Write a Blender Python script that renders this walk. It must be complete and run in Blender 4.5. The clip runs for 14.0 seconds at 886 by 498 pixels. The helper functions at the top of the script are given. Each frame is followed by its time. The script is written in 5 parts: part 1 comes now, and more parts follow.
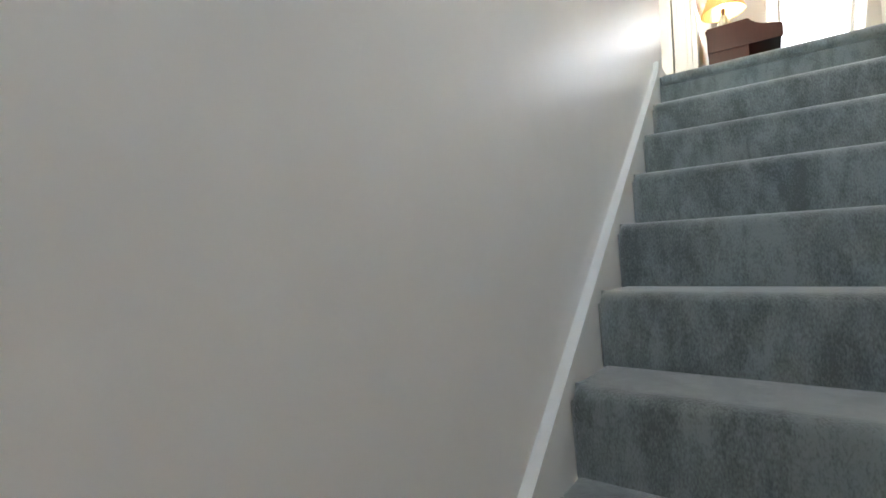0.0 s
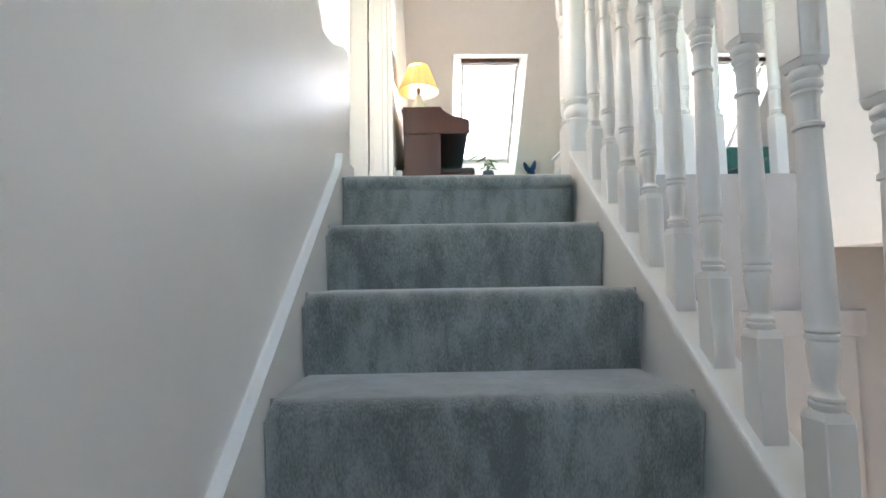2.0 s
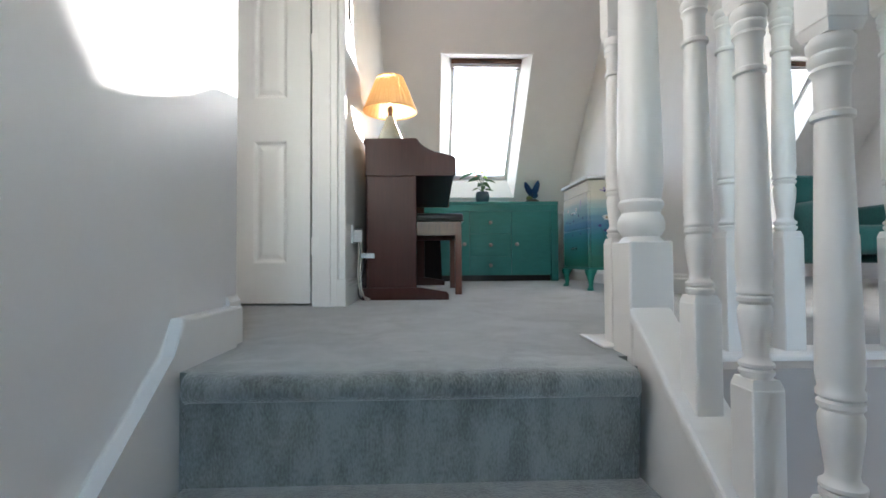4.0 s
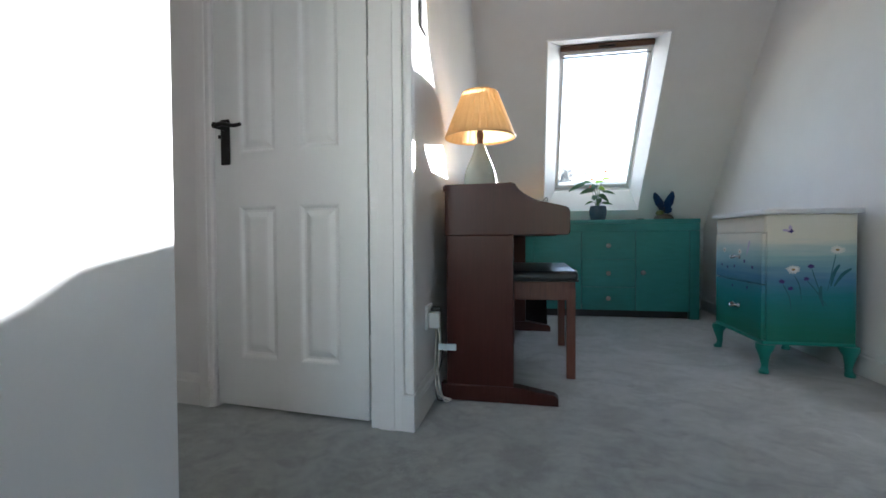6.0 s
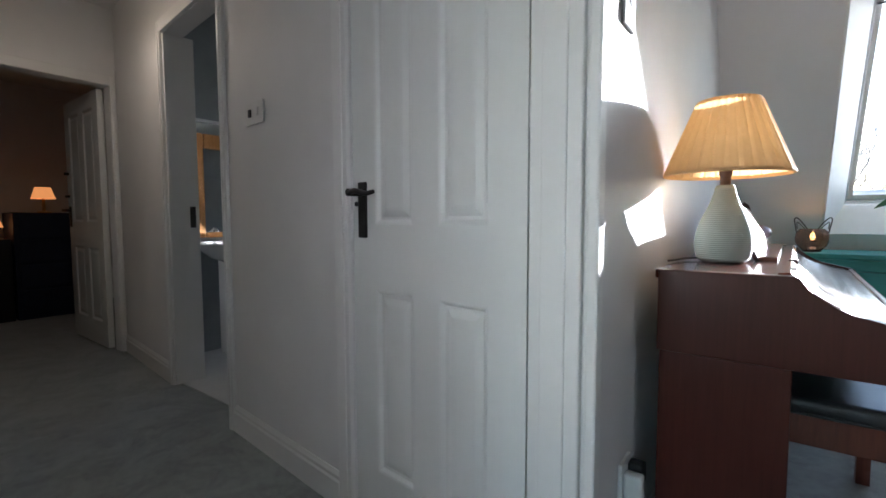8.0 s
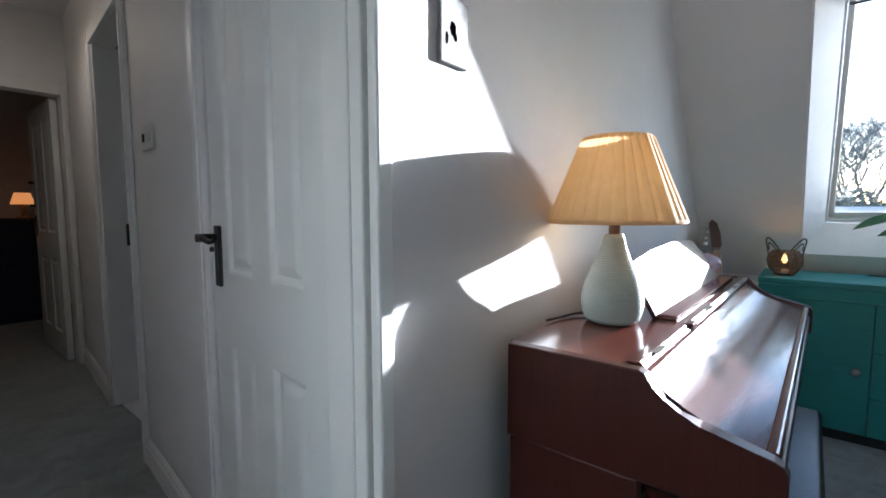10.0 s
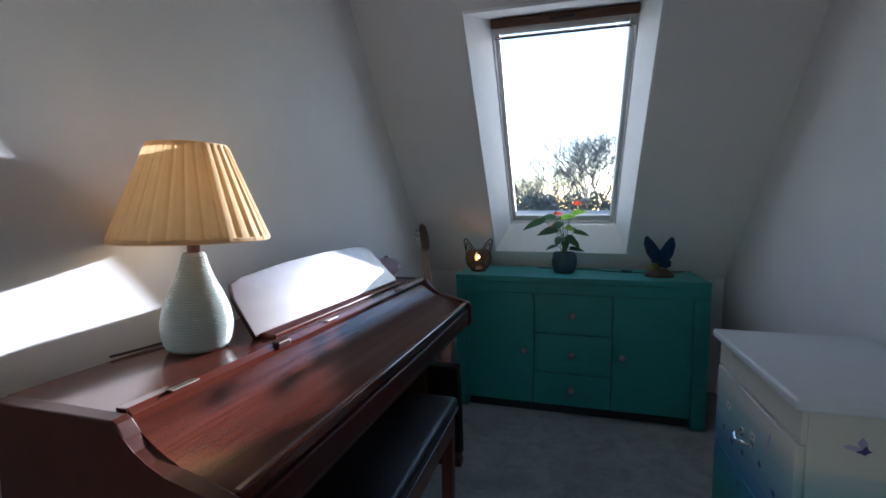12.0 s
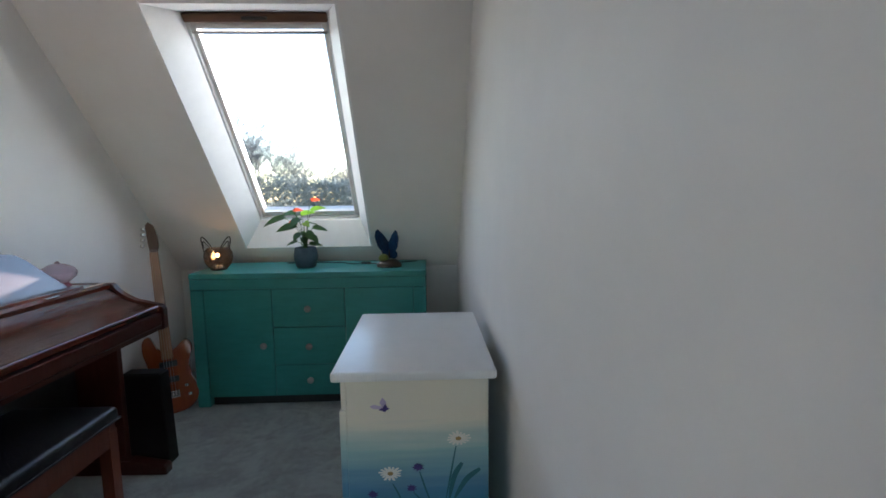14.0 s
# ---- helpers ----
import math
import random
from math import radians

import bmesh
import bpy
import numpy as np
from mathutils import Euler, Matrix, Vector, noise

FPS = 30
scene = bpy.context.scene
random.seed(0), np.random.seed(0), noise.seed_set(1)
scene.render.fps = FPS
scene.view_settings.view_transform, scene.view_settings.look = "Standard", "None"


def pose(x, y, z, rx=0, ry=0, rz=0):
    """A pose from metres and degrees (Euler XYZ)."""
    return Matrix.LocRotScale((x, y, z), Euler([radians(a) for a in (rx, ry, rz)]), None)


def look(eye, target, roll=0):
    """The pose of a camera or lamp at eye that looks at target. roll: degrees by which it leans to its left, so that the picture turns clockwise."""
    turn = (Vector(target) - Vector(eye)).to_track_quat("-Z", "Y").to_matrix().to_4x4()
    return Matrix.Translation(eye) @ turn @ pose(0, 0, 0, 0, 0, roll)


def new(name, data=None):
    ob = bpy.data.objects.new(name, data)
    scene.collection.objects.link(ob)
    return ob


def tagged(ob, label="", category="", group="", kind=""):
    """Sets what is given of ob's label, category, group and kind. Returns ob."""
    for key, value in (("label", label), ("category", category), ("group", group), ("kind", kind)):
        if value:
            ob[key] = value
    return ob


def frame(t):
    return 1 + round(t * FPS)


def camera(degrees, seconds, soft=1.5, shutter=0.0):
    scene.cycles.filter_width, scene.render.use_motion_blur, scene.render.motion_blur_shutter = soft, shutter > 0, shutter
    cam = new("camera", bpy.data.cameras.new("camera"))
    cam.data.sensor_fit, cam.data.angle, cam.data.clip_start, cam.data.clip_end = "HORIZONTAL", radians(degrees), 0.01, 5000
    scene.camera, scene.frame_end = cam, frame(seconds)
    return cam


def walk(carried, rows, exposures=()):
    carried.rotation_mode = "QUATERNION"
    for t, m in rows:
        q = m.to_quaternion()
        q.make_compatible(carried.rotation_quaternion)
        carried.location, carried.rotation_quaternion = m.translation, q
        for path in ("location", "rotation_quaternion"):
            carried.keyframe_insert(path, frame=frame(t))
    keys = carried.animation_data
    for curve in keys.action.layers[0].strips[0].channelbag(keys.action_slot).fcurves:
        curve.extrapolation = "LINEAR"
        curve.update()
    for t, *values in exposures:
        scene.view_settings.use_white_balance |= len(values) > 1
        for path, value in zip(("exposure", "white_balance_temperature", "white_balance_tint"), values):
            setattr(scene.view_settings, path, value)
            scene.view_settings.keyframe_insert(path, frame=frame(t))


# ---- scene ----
cam = camera(88.9, 14.0, soft=1.6)
PATH = [
    (0, (-0.074, -2.481, -0.918), (-1.211, -0.837, -0.844), -1.7),
    (0.5, (-0.161, -2.247, -0.795), (-0.904, -0.393, -0.684), -1.6),
    (1, (-0.163, -2.052, -0.675), (-0.497, -0.083, -0.559), -1.3),
    (1.2, (-0.15, -1.951, -0.613), (-0.336, 0.037, -0.499), -0.8),
    (1.5, (-0.133, -1.827, -0.531), (-0.179, 0.169, -0.407), -0.7),
    (2, (-0.109, -1.613, -0.367), (-0.065, 0.382, -0.242), -0.9),
    (2.5, (-0.053, -1.42, -0.246), (0.014, 0.575, -0.119), -0.9),
    (3, (-0.009, -1.223, -0.085), (0.061, 0.772, 0.033), -0.5),
    (3.2, (0.001, -1.136, -0.029), (0.074, 0.859, 0.08), -0.4),
    (5.3, (0.016, -0.404, 0.493), (-0.03, 1.596, 0.461), 0.0),
    (5.5, (0.01, -0.348, 0.52), (-0.114, 1.648, 0.485), -0.1),
    (6, (0.017, -0.218, 0.619), (-0.364, 1.745, 0.572), -0.3),
    (6.5, (-0.012, -0.069, 0.705), (-0.595, 1.842, 0.628), 0.0),
    (7, (-0.057, 0.08, 0.788), (-0.858, 1.91, 0.701), -0.2),
    (7.5, (-0.082, 0.221, 0.855), (-1.121, 1.928, 0.758), -0.2),
    (7.7, (-0.083, 0.26, 0.891), (-1.199, 1.916, 0.782), -0.3),
    (9.8, (0.127, 0.657, 1.095), (-1.189, 2.153, 0.926), 0.0),
    (10, (0.162, 0.693, 1.094), (-1.095, 2.239, 0.922), -0.1),
    (10.5, (0.244, 0.784, 1.098), (-0.855, 2.446, 0.925), -0.2),
    (11, (0.342, 0.85, 1.112), (-0.562, 2.626, 0.941), -0.2),
    (11.5, (0.455, 0.924, 1.123), (-0.261, 2.783, 0.951), -0.4),
    (12, (0.583, 1.001, 1.129), (0.044, 2.918, 0.947), -0.3),
    (12.5, (0.717, 1.04, 1.092), (0.321, 2.991, 0.909), -0.5),
    (13, (0.883, 1.035, 1.116), (0.64, 3.009, 0.911), -0.3),
    (13.5, (1.068, 1.011, 1.14), (0.974, 2.997, 0.922), -0.8),
    (14, (1.266, 0.989, 1.158), (1.336, 2.974, 0.928), -0.7),
]
SCALE = 1.08     # the plan below is drawn in units of 1.08 m
walk(cam, [(t, look(Vector(eye) * SCALE, Vector(target) * SCALE, roll)) for t, eye, target, roll in PATH],
     exposures=[(0.0, 4.3, 7350, 14), (1.0, 4.28, 7050, 15), (2.0, 4.04, 6850, 15), (3.2, 3.64, 6500, 15), (5.5, 2.93, 5900, 12), (7.5, 2.68, 5700, 12),
                (9.8, 2.5, 5450, 12), (11.0, 1.79, 5400, 11), (12.0, 1.65, 5350, 13), (13.0, 2.3, 5600, 14), (14.0, 2.55, 5950, 13)])

# ---- world, sun, lights ----
SUN = Vector((1.0, 3.08, 0.56)).normalized()      # towards the sun
world = bpy.data.worlds.new("sky")
scene.world = world
world.use_nodes = True
nt = world.node_tree
sky = nt.nodes.new("ShaderNodeTexSky")
sky.sky_type = "NISHITA"
sky.sun_disc = False
sky.sun_elevation = math.asin(SUN.z)
sky.sun_rotation = math.atan2(SUN.x, SUN.y)
sky.air_density, sky.dust_density, sky.ozone_density = 1.0, 0.2, 1.5
nt.links.new(sky.outputs[0], nt.nodes["Background"].inputs[0])
nt.nodes["Background"].inputs[1].default_value = 0.15
sun = new("sun", bpy.data.lights.new("sun", "SUN"))
sun.data.energy, sun.data.angle, sun.data.color = 5.0, radians(0.6), (1.0, 0.95, 0.87)
sun.matrix_world = look(SUN * 30, (0, 0, 0))


HALL_FILL_WATTS = 0.30


def unseen_window_fill(name, centre, normal, sx, sy, watts, col=(1.0, 0.94, 0.87)):
    """Fill light: an area lamp in the opening of an added window."""
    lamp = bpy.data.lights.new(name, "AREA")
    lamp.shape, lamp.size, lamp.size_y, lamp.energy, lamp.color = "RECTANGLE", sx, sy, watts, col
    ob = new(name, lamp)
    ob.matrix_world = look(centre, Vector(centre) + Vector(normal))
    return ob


def bulb(name, where, watts, col, r=0.03):
    lamp = bpy.data.lights.new(name, "POINT")
    lamp.energy, lamp.color, lamp.shadow_soft_size = watts, col, r
    ob = new(name, lamp)
    ob.location = where
    return ob


# ---- materials ----
def material(name, col, rough=0.5, metal=0.0, col2=None, scale=20.0, bump=0.0, bscale=200.0, stretch=(1, 1, 1), big=0.0, coat=0.0, trans=0.0, ior=1.45, spec=0.5, sheen=0.0, rvar=0.0, even=False):
    """A Principled surface: two colours in noise, a slow stain over it, fine relief."""
    m = bpy.data.materials.new(name)
    m.use_nodes = True
    t = m.node_tree
    b = t.nodes["Principled BSDF"]
    N, L = t.nodes.new, t.links.new
    b.inputs["Roughness"].default_value, b.inputs["Metallic"].default_value = rough, metal
    b.inputs["Coat Weight"].default_value, b.inputs["Transmission Weight"].default_value, b.inputs["IOR"].default_value = coat, trans, ior
    b.inputs["Coat Roughness"].default_value = 0.12
    b.inputs["Specular IOR Level"].default_value = spec
    b.inputs["Sheen Weight"].default_value = sheen
    b.inputs["Base Color"].default_value = (*col, 1)
    co = N("ShaderNodeTexCoord")
    mp = N("ShaderNodeMapping")
    mp.inputs["Scale"].default_value = stretch
    L(co.outputs["Object"], mp.inputs[0])
    if col2:
        n1 = N("ShaderNodeTexNoise")
        n1.inputs["Scale"].default_value, n1.inputs["Detail"].default_value, n1.inputs["Roughness"].default_value = scale, 6, 0.65
        L(mp.outputs[0], n1.inputs["Vector"])
        rp = N("ShaderNodeValToRGB")
        rp.color_ramp.elements[0].position, rp.color_ramp.elements[1].position = 0.3, 0.7
        rp.color_ramp.elements[0].color, rp.color_ramp.elements[1].color = (*col, 1), (*col2, 1)
        L(n1.outputs[0], rp.inputs[0])
        out = rp.outputs[0]
        if big:
            n2 = N("ShaderNodeTexNoise")
            n2.inputs["Scale"].default_value, n2.inputs["Detail"].default_value = 3.0, 3
            L(co.outputs["Object"], n2.inputs["Vector"])
            mr = N("ShaderNodeMapRange")
            mr.inputs[1].default_value, mr.inputs[2].default_value, mr.inputs[3].default_value, mr.inputs[4].default_value = 0.3, 0.7, 1 - big, 1 + big
            L(n2.outputs[0], mr.inputs[0])
            mx = N("ShaderNodeVectorMath")
            mx.operation = "SCALE"
            L(out, mx.inputs[0])
            L(mr.outputs[0], mx.inputs["Scale"])
            out = mx.outputs[0]
        L(out, b.inputs["Base Color"])
        if rvar:
            rr = N("ShaderNodeMapRange")
            rr.inputs[3].default_value, rr.inputs[4].default_value = rough - rvar, rough + rvar
            L(n1.outputs[0], rr.inputs[0])
            L(rr.outputs[0], b.inputs["Roughness"])
    if bump:
        n3 = N("ShaderNodeTexNoise")
        n3.inputs["Scale"].default_value, n3.inputs["Detail"].default_value = bscale, 4
        L(co.outputs["Object"] if even else mp.outputs[0], n3.inputs["Vector"])
        bp = N("ShaderNodeBump")
        bp.inputs["Strength"].default_value, bp.inputs["Distance"].default_value = bump, 0.004
        L(n3.outputs[0], bp.inputs["Height"])
        L(bp.outputs[0], b.inputs["Normal"])
    return m


def glow(name, col, strength):
    m = bpy.data.materials.new(name)
    m.use_nodes = True
    b = m.node_tree.nodes["Principled BSDF"]
    b.inputs["Base Color"].default_value = (*col, 1)
    b.inputs["Emission Color"].default_value = (*col, 1)
    b.inputs["Emission Strength"].default_value = strength
    return m


def carpet_material():
    """Cut-pile carpet: short tufts, brushed patches that lie lighter and darker."""
    m = bpy.data.materials.new("carpet_pile")
    m.use_nodes = True
    t = m.node_tree
    b = t.nodes["Principled BSDF"]
    N, L = t.nodes.new, t.links.new
    co = N("ShaderNodeTexCoord")
    geo = N("ShaderNodeNewGeometry")
    pile = N("ShaderNodeMapping")
    pile.inputs["Scale"].default_value = (1.0, 1.0, 0.42)      # the pile leans downwards on the risers
    L(geo.outputs["Position"], pile.inputs[0])
    fine, mid, big = N("ShaderNodeTexNoise"), N("ShaderNodeTexNoise"), N("ShaderNodeTexNoise")
    for n, sc, d in ((fine, 260, 3), (mid, 30, 6), (big, 5.0, 3)):
        n.inputs["Scale"].default_value, n.inputs["Detail"].default_value = sc, d
        L(pile.outputs[0], n.inputs["Vector"])
    mid.inputs["Distortion"].default_value = 0.6
    big.inputs["Distortion"].default_value = 1.2
    a1 = N("ShaderNodeMath")
    a1.operation = "MULTIPLY_ADD"
    a1.inputs[1].default_value = 0.45
    L(mid.outputs[0], a1.inputs[0])
    a2 = N("ShaderNodeMath")
    a2.operation = "MULTIPLY_ADD"
    a2.inputs[1].default_value = 0.75
    L(big.outputs[0], a2.inputs[0])
    a3 = N("ShaderNodeMath")
    a3.operation = "MULTIPLY"
    a3.inputs[1].default_value = 0.55
    L(fine.outputs[0], a3.inputs[0])
    L(a3.outputs[0], a2.inputs[2])
    L(a2.outputs[0], a1.inputs[2])
    rp = N("ShaderNodeValToRGB")
    e = rp.color_ramp.elements
    e[0].position, e[0].color = 0.72, (0.088, 0.105, 0.101, 1)
    e[1].position, e[1].color = 1.02, (0.222, 0.252, 0.244, 1)
    L(a1.outputs[0], rp.inputs[0])
    L(rp.outputs[0], b.inputs["Base Color"])
    b.inputs["Roughness"].default_value = 0.95
    b.inputs["Specular IOR Level"].default_value = 0.1
    b.inputs["Sheen Weight"].default_value = 0.7
    b.inputs["Sheen Roughness"].default_value = 0.6
    bp = N("ShaderNodeBump")
    bp.inputs["Strength"].default_value, bp.inputs["Distance"].default_value = 0.8, 0.006
    L(a2.outputs[0], bp.inputs["Height"])
    L(bp.outputs[0], b.inputs["Normal"])
    return m


def chest_paint(name, top, mid, low, foot, za, zb, zc, zd, teal, ze):
    """Hand-blended paint: cream running down into blue and teal."""
    m = bpy.data.materials.new(name)
    m.use_nodes = True
    t = m.node_tree
    b = t.nodes["Principled BSDF"]
    N, L = t.nodes.new, t.links.new
    geo, sp, ns = N("ShaderNodeNewGeometry"), N("ShaderNodeSeparateXYZ"), N("ShaderNodeTexNoise")
    mp = N("ShaderNodeMapping")
    mp.inputs["Scale"].default_value = (2, 2, 26)
    L(geo.outputs["Position"], mp.inputs[0])
    L(mp.outputs[0], ns.inputs["Vector"])
    ns.inputs["Scale"].default_value, ns.inputs["Detail"].default_value = 1.5, 4
    L(geo.outputs["Position"], sp.inputs[0])
    ma = N("ShaderNodeMath")
    ma.operation = "MULTIPLY_ADD"
    ma.inputs[1].default_value = 0.09
    L(ns.outputs[0], ma.inputs[0])
    L(sp.outputs["Z"], ma.inputs[2])
    mr = N("ShaderNodeMapRange")
    mr.inputs[1].default_value, mr.inputs[2].default_value = 0.1, 0.85
    L(ma.outputs[0], mr.inputs[0])
    rp = N("ShaderNodeValToRGB")
    e = rp.color_ramp.elements
    f = lambda z: (z + 0.045 - 0.1) / 0.75
    e[0].position, e[0].color = f(zd), (*foot, 1)
    e[1].position, e[1].color = f(za), (*top, 1)
    for z, c in ((zb, mid), (zc, low), (ze, teal)):
        k = e.new(f(z))
        k.color = (*c, 1)
    L(mr.outputs[0], rp.inputs[0])
    L(rp.outputs[0], b.inputs["Base Color"])
    b.inputs["Roughness"].default_value = 0.38
    return m


WALL = material("white_wall_paint", (0.78, 0.775, 0.77), 0.6, col2=(0.80, 0.795, 0.79), scale=6, bump=0.02, bscale=160, big=0.015, rvar=0.06)
SATIN = material("stair_wall_paint", (0.78, 0.775, 0.77), 0.37, col2=(0.80, 0.795, 0.79), scale=6, bump=0.012, bscale=120, big=0.015, rvar=0.05)
# the grey of this paint carries the shade below the landing edge
SHADEWALL = material("shaded_wall_paint", (0.43, 0.415, 0.405), 0.6, col2=(0.46, 0.445, 0.435), scale=6, bump=0.02, bscale=160, big=0.03)
CEIL = material("ceiling_paint", (0.80, 0.79, 0.78), 0.8, col2=(0.83, 0.82, 0.81), scale=8, bump=0.1, bscale=140)
GREYWALL = material("grey_bathroom_paint", (0.30, 0.33, 0.34), 0.6, col2=(0.34, 0.37, 0.38), scale=8, bump=0.05)
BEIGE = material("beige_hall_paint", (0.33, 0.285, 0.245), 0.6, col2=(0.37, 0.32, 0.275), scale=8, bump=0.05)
GLOSS = material("white_gloss_wood_paint", (0.80, 0.80, 0.785), 0.36, col2=(0.81, 0.81, 0.795), scale=40, rvar=0.02)
DOORPAINT = material("white_door_paint", (0.77, 0.79, 0.775), 0.42, col2=(0.785, 0.80, 0.785), scale=60, bump=0.006, bscale=160, stretch=(1, 1, 0.12), rvar=0.03)
CARPET = carpet_material()
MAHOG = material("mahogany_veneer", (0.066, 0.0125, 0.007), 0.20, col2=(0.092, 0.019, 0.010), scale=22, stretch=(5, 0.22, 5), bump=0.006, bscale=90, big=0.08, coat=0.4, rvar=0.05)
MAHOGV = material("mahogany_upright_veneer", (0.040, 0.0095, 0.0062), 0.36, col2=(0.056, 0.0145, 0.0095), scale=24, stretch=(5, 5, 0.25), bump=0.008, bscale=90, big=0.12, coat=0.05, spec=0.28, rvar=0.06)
STOOLWOOD = material("stool_wood", (0.075, 0.020, 0.010), 0.38, col2=(0.13, 0.038, 0.018), scale=10, stretch=(6, 6, 0.7), bump=0.05, bscale=50, coat=0.2)
VINYL = material("black_vinyl", (0.012, 0.012, 0.014), 0.32, col2=(0.022, 0.022, 0.025), scale=40, bump=0.25, bscale=260)
BLACK = material("black_metal", (0.012, 0.012, 0.012), 0.42, 0.3, col2=(0.025, 0.025, 0.025), scale=60, bump=0.1)
DARKPLASTIC = material("black_plastic", (0.015, 0.015, 0.016), 0.45, col2=(0.025, 0.025, 0.026), scale=60)
TEAL = material("teal_furniture_paint", (0.025, 0.188, 0.178), 0.45, col2=(0.033, 0.222, 0.211), scale=14, stretch=(0.6, 1, 3), bump=0.12, bscale=45, big=0.08, rvar=0.08)
TEALDARK = material("teal_leg_paint", (0.015, 0.20, 0.165), 0.4, col2=(0.02, 0.25, 0.2), scale=20, bump=0.08)
TEALCLOTH = material("teal_cloth", (0.010, 0.115, 0.120), 0.9, col2=(0.02, 0.16, 0.16), scale=60, bump=0.4, bscale=400, sheen=0.3)
CHROME = material("brushed_nickel", (0.62, 0.60, 0.58), 0.25, 1.0, col2=(0.7, 0.69, 0.67), scale=80)
PEWTER = material("dull_pewter", (0.30, 0.285, 0.27), 0.36, 1.0, col2=(0.38, 0.36, 0.34), scale=80)
FLATBLACK = material("matt_black_covering", (0.007, 0.006, 0.006), 0.8, col2=(0.011, 0.009, 0.009), scale=60, spec=0.2)
BRASS = material("aged_brass", (0.42, 0.29, 0.12), 0.35, 1.0, col2=(0.30, 0.20, 0.09), scale=60)
CERAMIC = material("sage_ceramic_glaze", (0.25, 0.285, 0.262), 0.26, col2=(0.29, 0.32, 0.298), scale=12, rvar=0.05)
POTBLUE = material("blue_grey_pot_glaze", (0.035, 0.065, 0.095), 0.55, col2=(0.055, 0.09, 0.12), scale=30, bump=0.15, bscale=120)
SOIL = material("potting_soil", (0.03, 0.02, 0.014), 0.95, col2=(0.06, 0.042, 0.03), scale=80, bump=0.8, bscale=120)
LIDWOOD = material("dusty_mahogany_lid", (0.052, 0.0105, 0.006), 0.20, col2=(0.080, 0.017, 0.009), scale=22, stretch=(5, 0.22, 5), big=0.08, coat=0.2, rvar=0.05, bump=0.15, bscale=240, even=True)
RESTWOOD = material("satin_mahogany_rest", (0.034, 0.010, 0.007), 0.24, col2=(0.045, 0.013, 0.009), scale=22, stretch=(5, 0.22, 5), big=0.06, spec=0.8, coat=0.6, rvar=0.03)
LEAF = material("green_leaf", (0.030, 0.095, 0.022), 0.35, col2=(0.055, 0.15, 0.032), scale=18, bump=0.1, bscale=60)
# brighter copy of the leaf green, with the sun painted in
LEAFSUNLIT = material("sunlit_leaf", (0.24, 0.42, 0.03), 0.35, col2=(0.34, 0.52, 0.05), scale=18, bump=0.1, bscale=60)
PETAL = material("orange_red_petal", (0.65, 0.12, 0.05), 0.4, col2=(0.75, 0.22, 0.08), scale=30)
FRAME = material("grey_white_window_paint", (0.62, 0.64, 0.66), 0.4, col2=(0.68, 0.70, 0.72), scale=30, bump=0.04)
LINING = material("white_window_lining", (0.80, 0.81, 0.82), 0.45, col2=(0.84, 0.85, 0.86), scale=20, bump=0.04)
BROWN = material("brown_stained_pine", (0.085, 0.042, 0.025), 0.5, col2=(0.14, 0.07, 0.04), scale=14, stretch=(0.6, 6, 6), bump=0.1)
PINE = material("orange_carved_pine", (0.42, 0.18, 0.05), 0.5, col2=(0.60, 0.30, 0.10), scale=12, stretch=(4, 4, 1), bump=0.2, bscale=40)
OAK = material("oak_door_wood", (0.15, 0.088, 0.055), 0.45, col2=(0.20, 0.125, 0.08), scale=8, stretch=(5, 5, 0.5), bump=0.06)
PORCELAIN = material("white_porcelain", (0.82, 0.82, 0.81), 0.12, col2=(0.85, 0.85, 0.84), scale=5)
TILE = material("white_floor_tile", (0.70, 0.70, 0.69), 0.3, col2=(0.76, 0.76, 0.75), scale=10)
NAVY = material("navy_furniture_paint", (0.014, 0.020, 0.050), 0.5, col2=(0.02, 0.03, 0.07), scale=20)
PLASTIC = material("white_plastic", (0.74, 0.74, 0.72), 0.4, col2=(0.77, 0.77, 0.75), scale=30)
CABLE = material("cream_cable", (0.62, 0.58, 0.50), 0.5, col2=(0.66, 0.62, 0.55), scale=30)
TAG = material("pale_blue_tag", (0.52, 0.62, 0.68), 0.5, col2=(0.58, 0.68, 0.72), scale=30)
GUITAR = material("amber_lacquered_body", (0.19, 0.042, 0.011), 0.24, col2=(0.25, 0.062, 0.016), scale=7, stretch=(6, 6, 0.8), coat=0.6)
HEADWOOD = material("dark_headstock_wood", (0.045, 0.022, 0.012), 0.4, col2=(0.075, 0.036, 0.018), scale=12, stretch=(6, 6, 1))
MAPLE = material("maple_neck", (0.23, 0.115, 0.05), 0.4, col2=(0.29, 0.15, 0.07), scale=9, stretch=(8, 8, 0.6))
BUTTERFLY = material("blue_butterfly_glaze", (0.010, 0.028, 0.085), 0.25, col2=(0.02, 0.075, 0.18), scale=40, bump=0.2, bscale=90)
MOSS = material("mossy_rock_glaze", (0.03, 0.02, 0.014), 0.5, col2=(0.065, 0.045, 0.025), scale=30, bump=0.6, bscale=60)
YELLOW = material("yellow_green_glaze", (0.15, 0.16, 0.03), 0.35, col2=(0.08, 0.13, 0.03), scale=50)
GLASS = material("clear_glass", (1, 1, 1), 0.0, trans=1.0, ior=1.02)
SMOKE = material("smoky_wire_glass", (0.72, 0.66, 0.60), 0.06, trans=0.95, ior=1.12, col2=(0.55, 0.49, 0.44), scale=30)
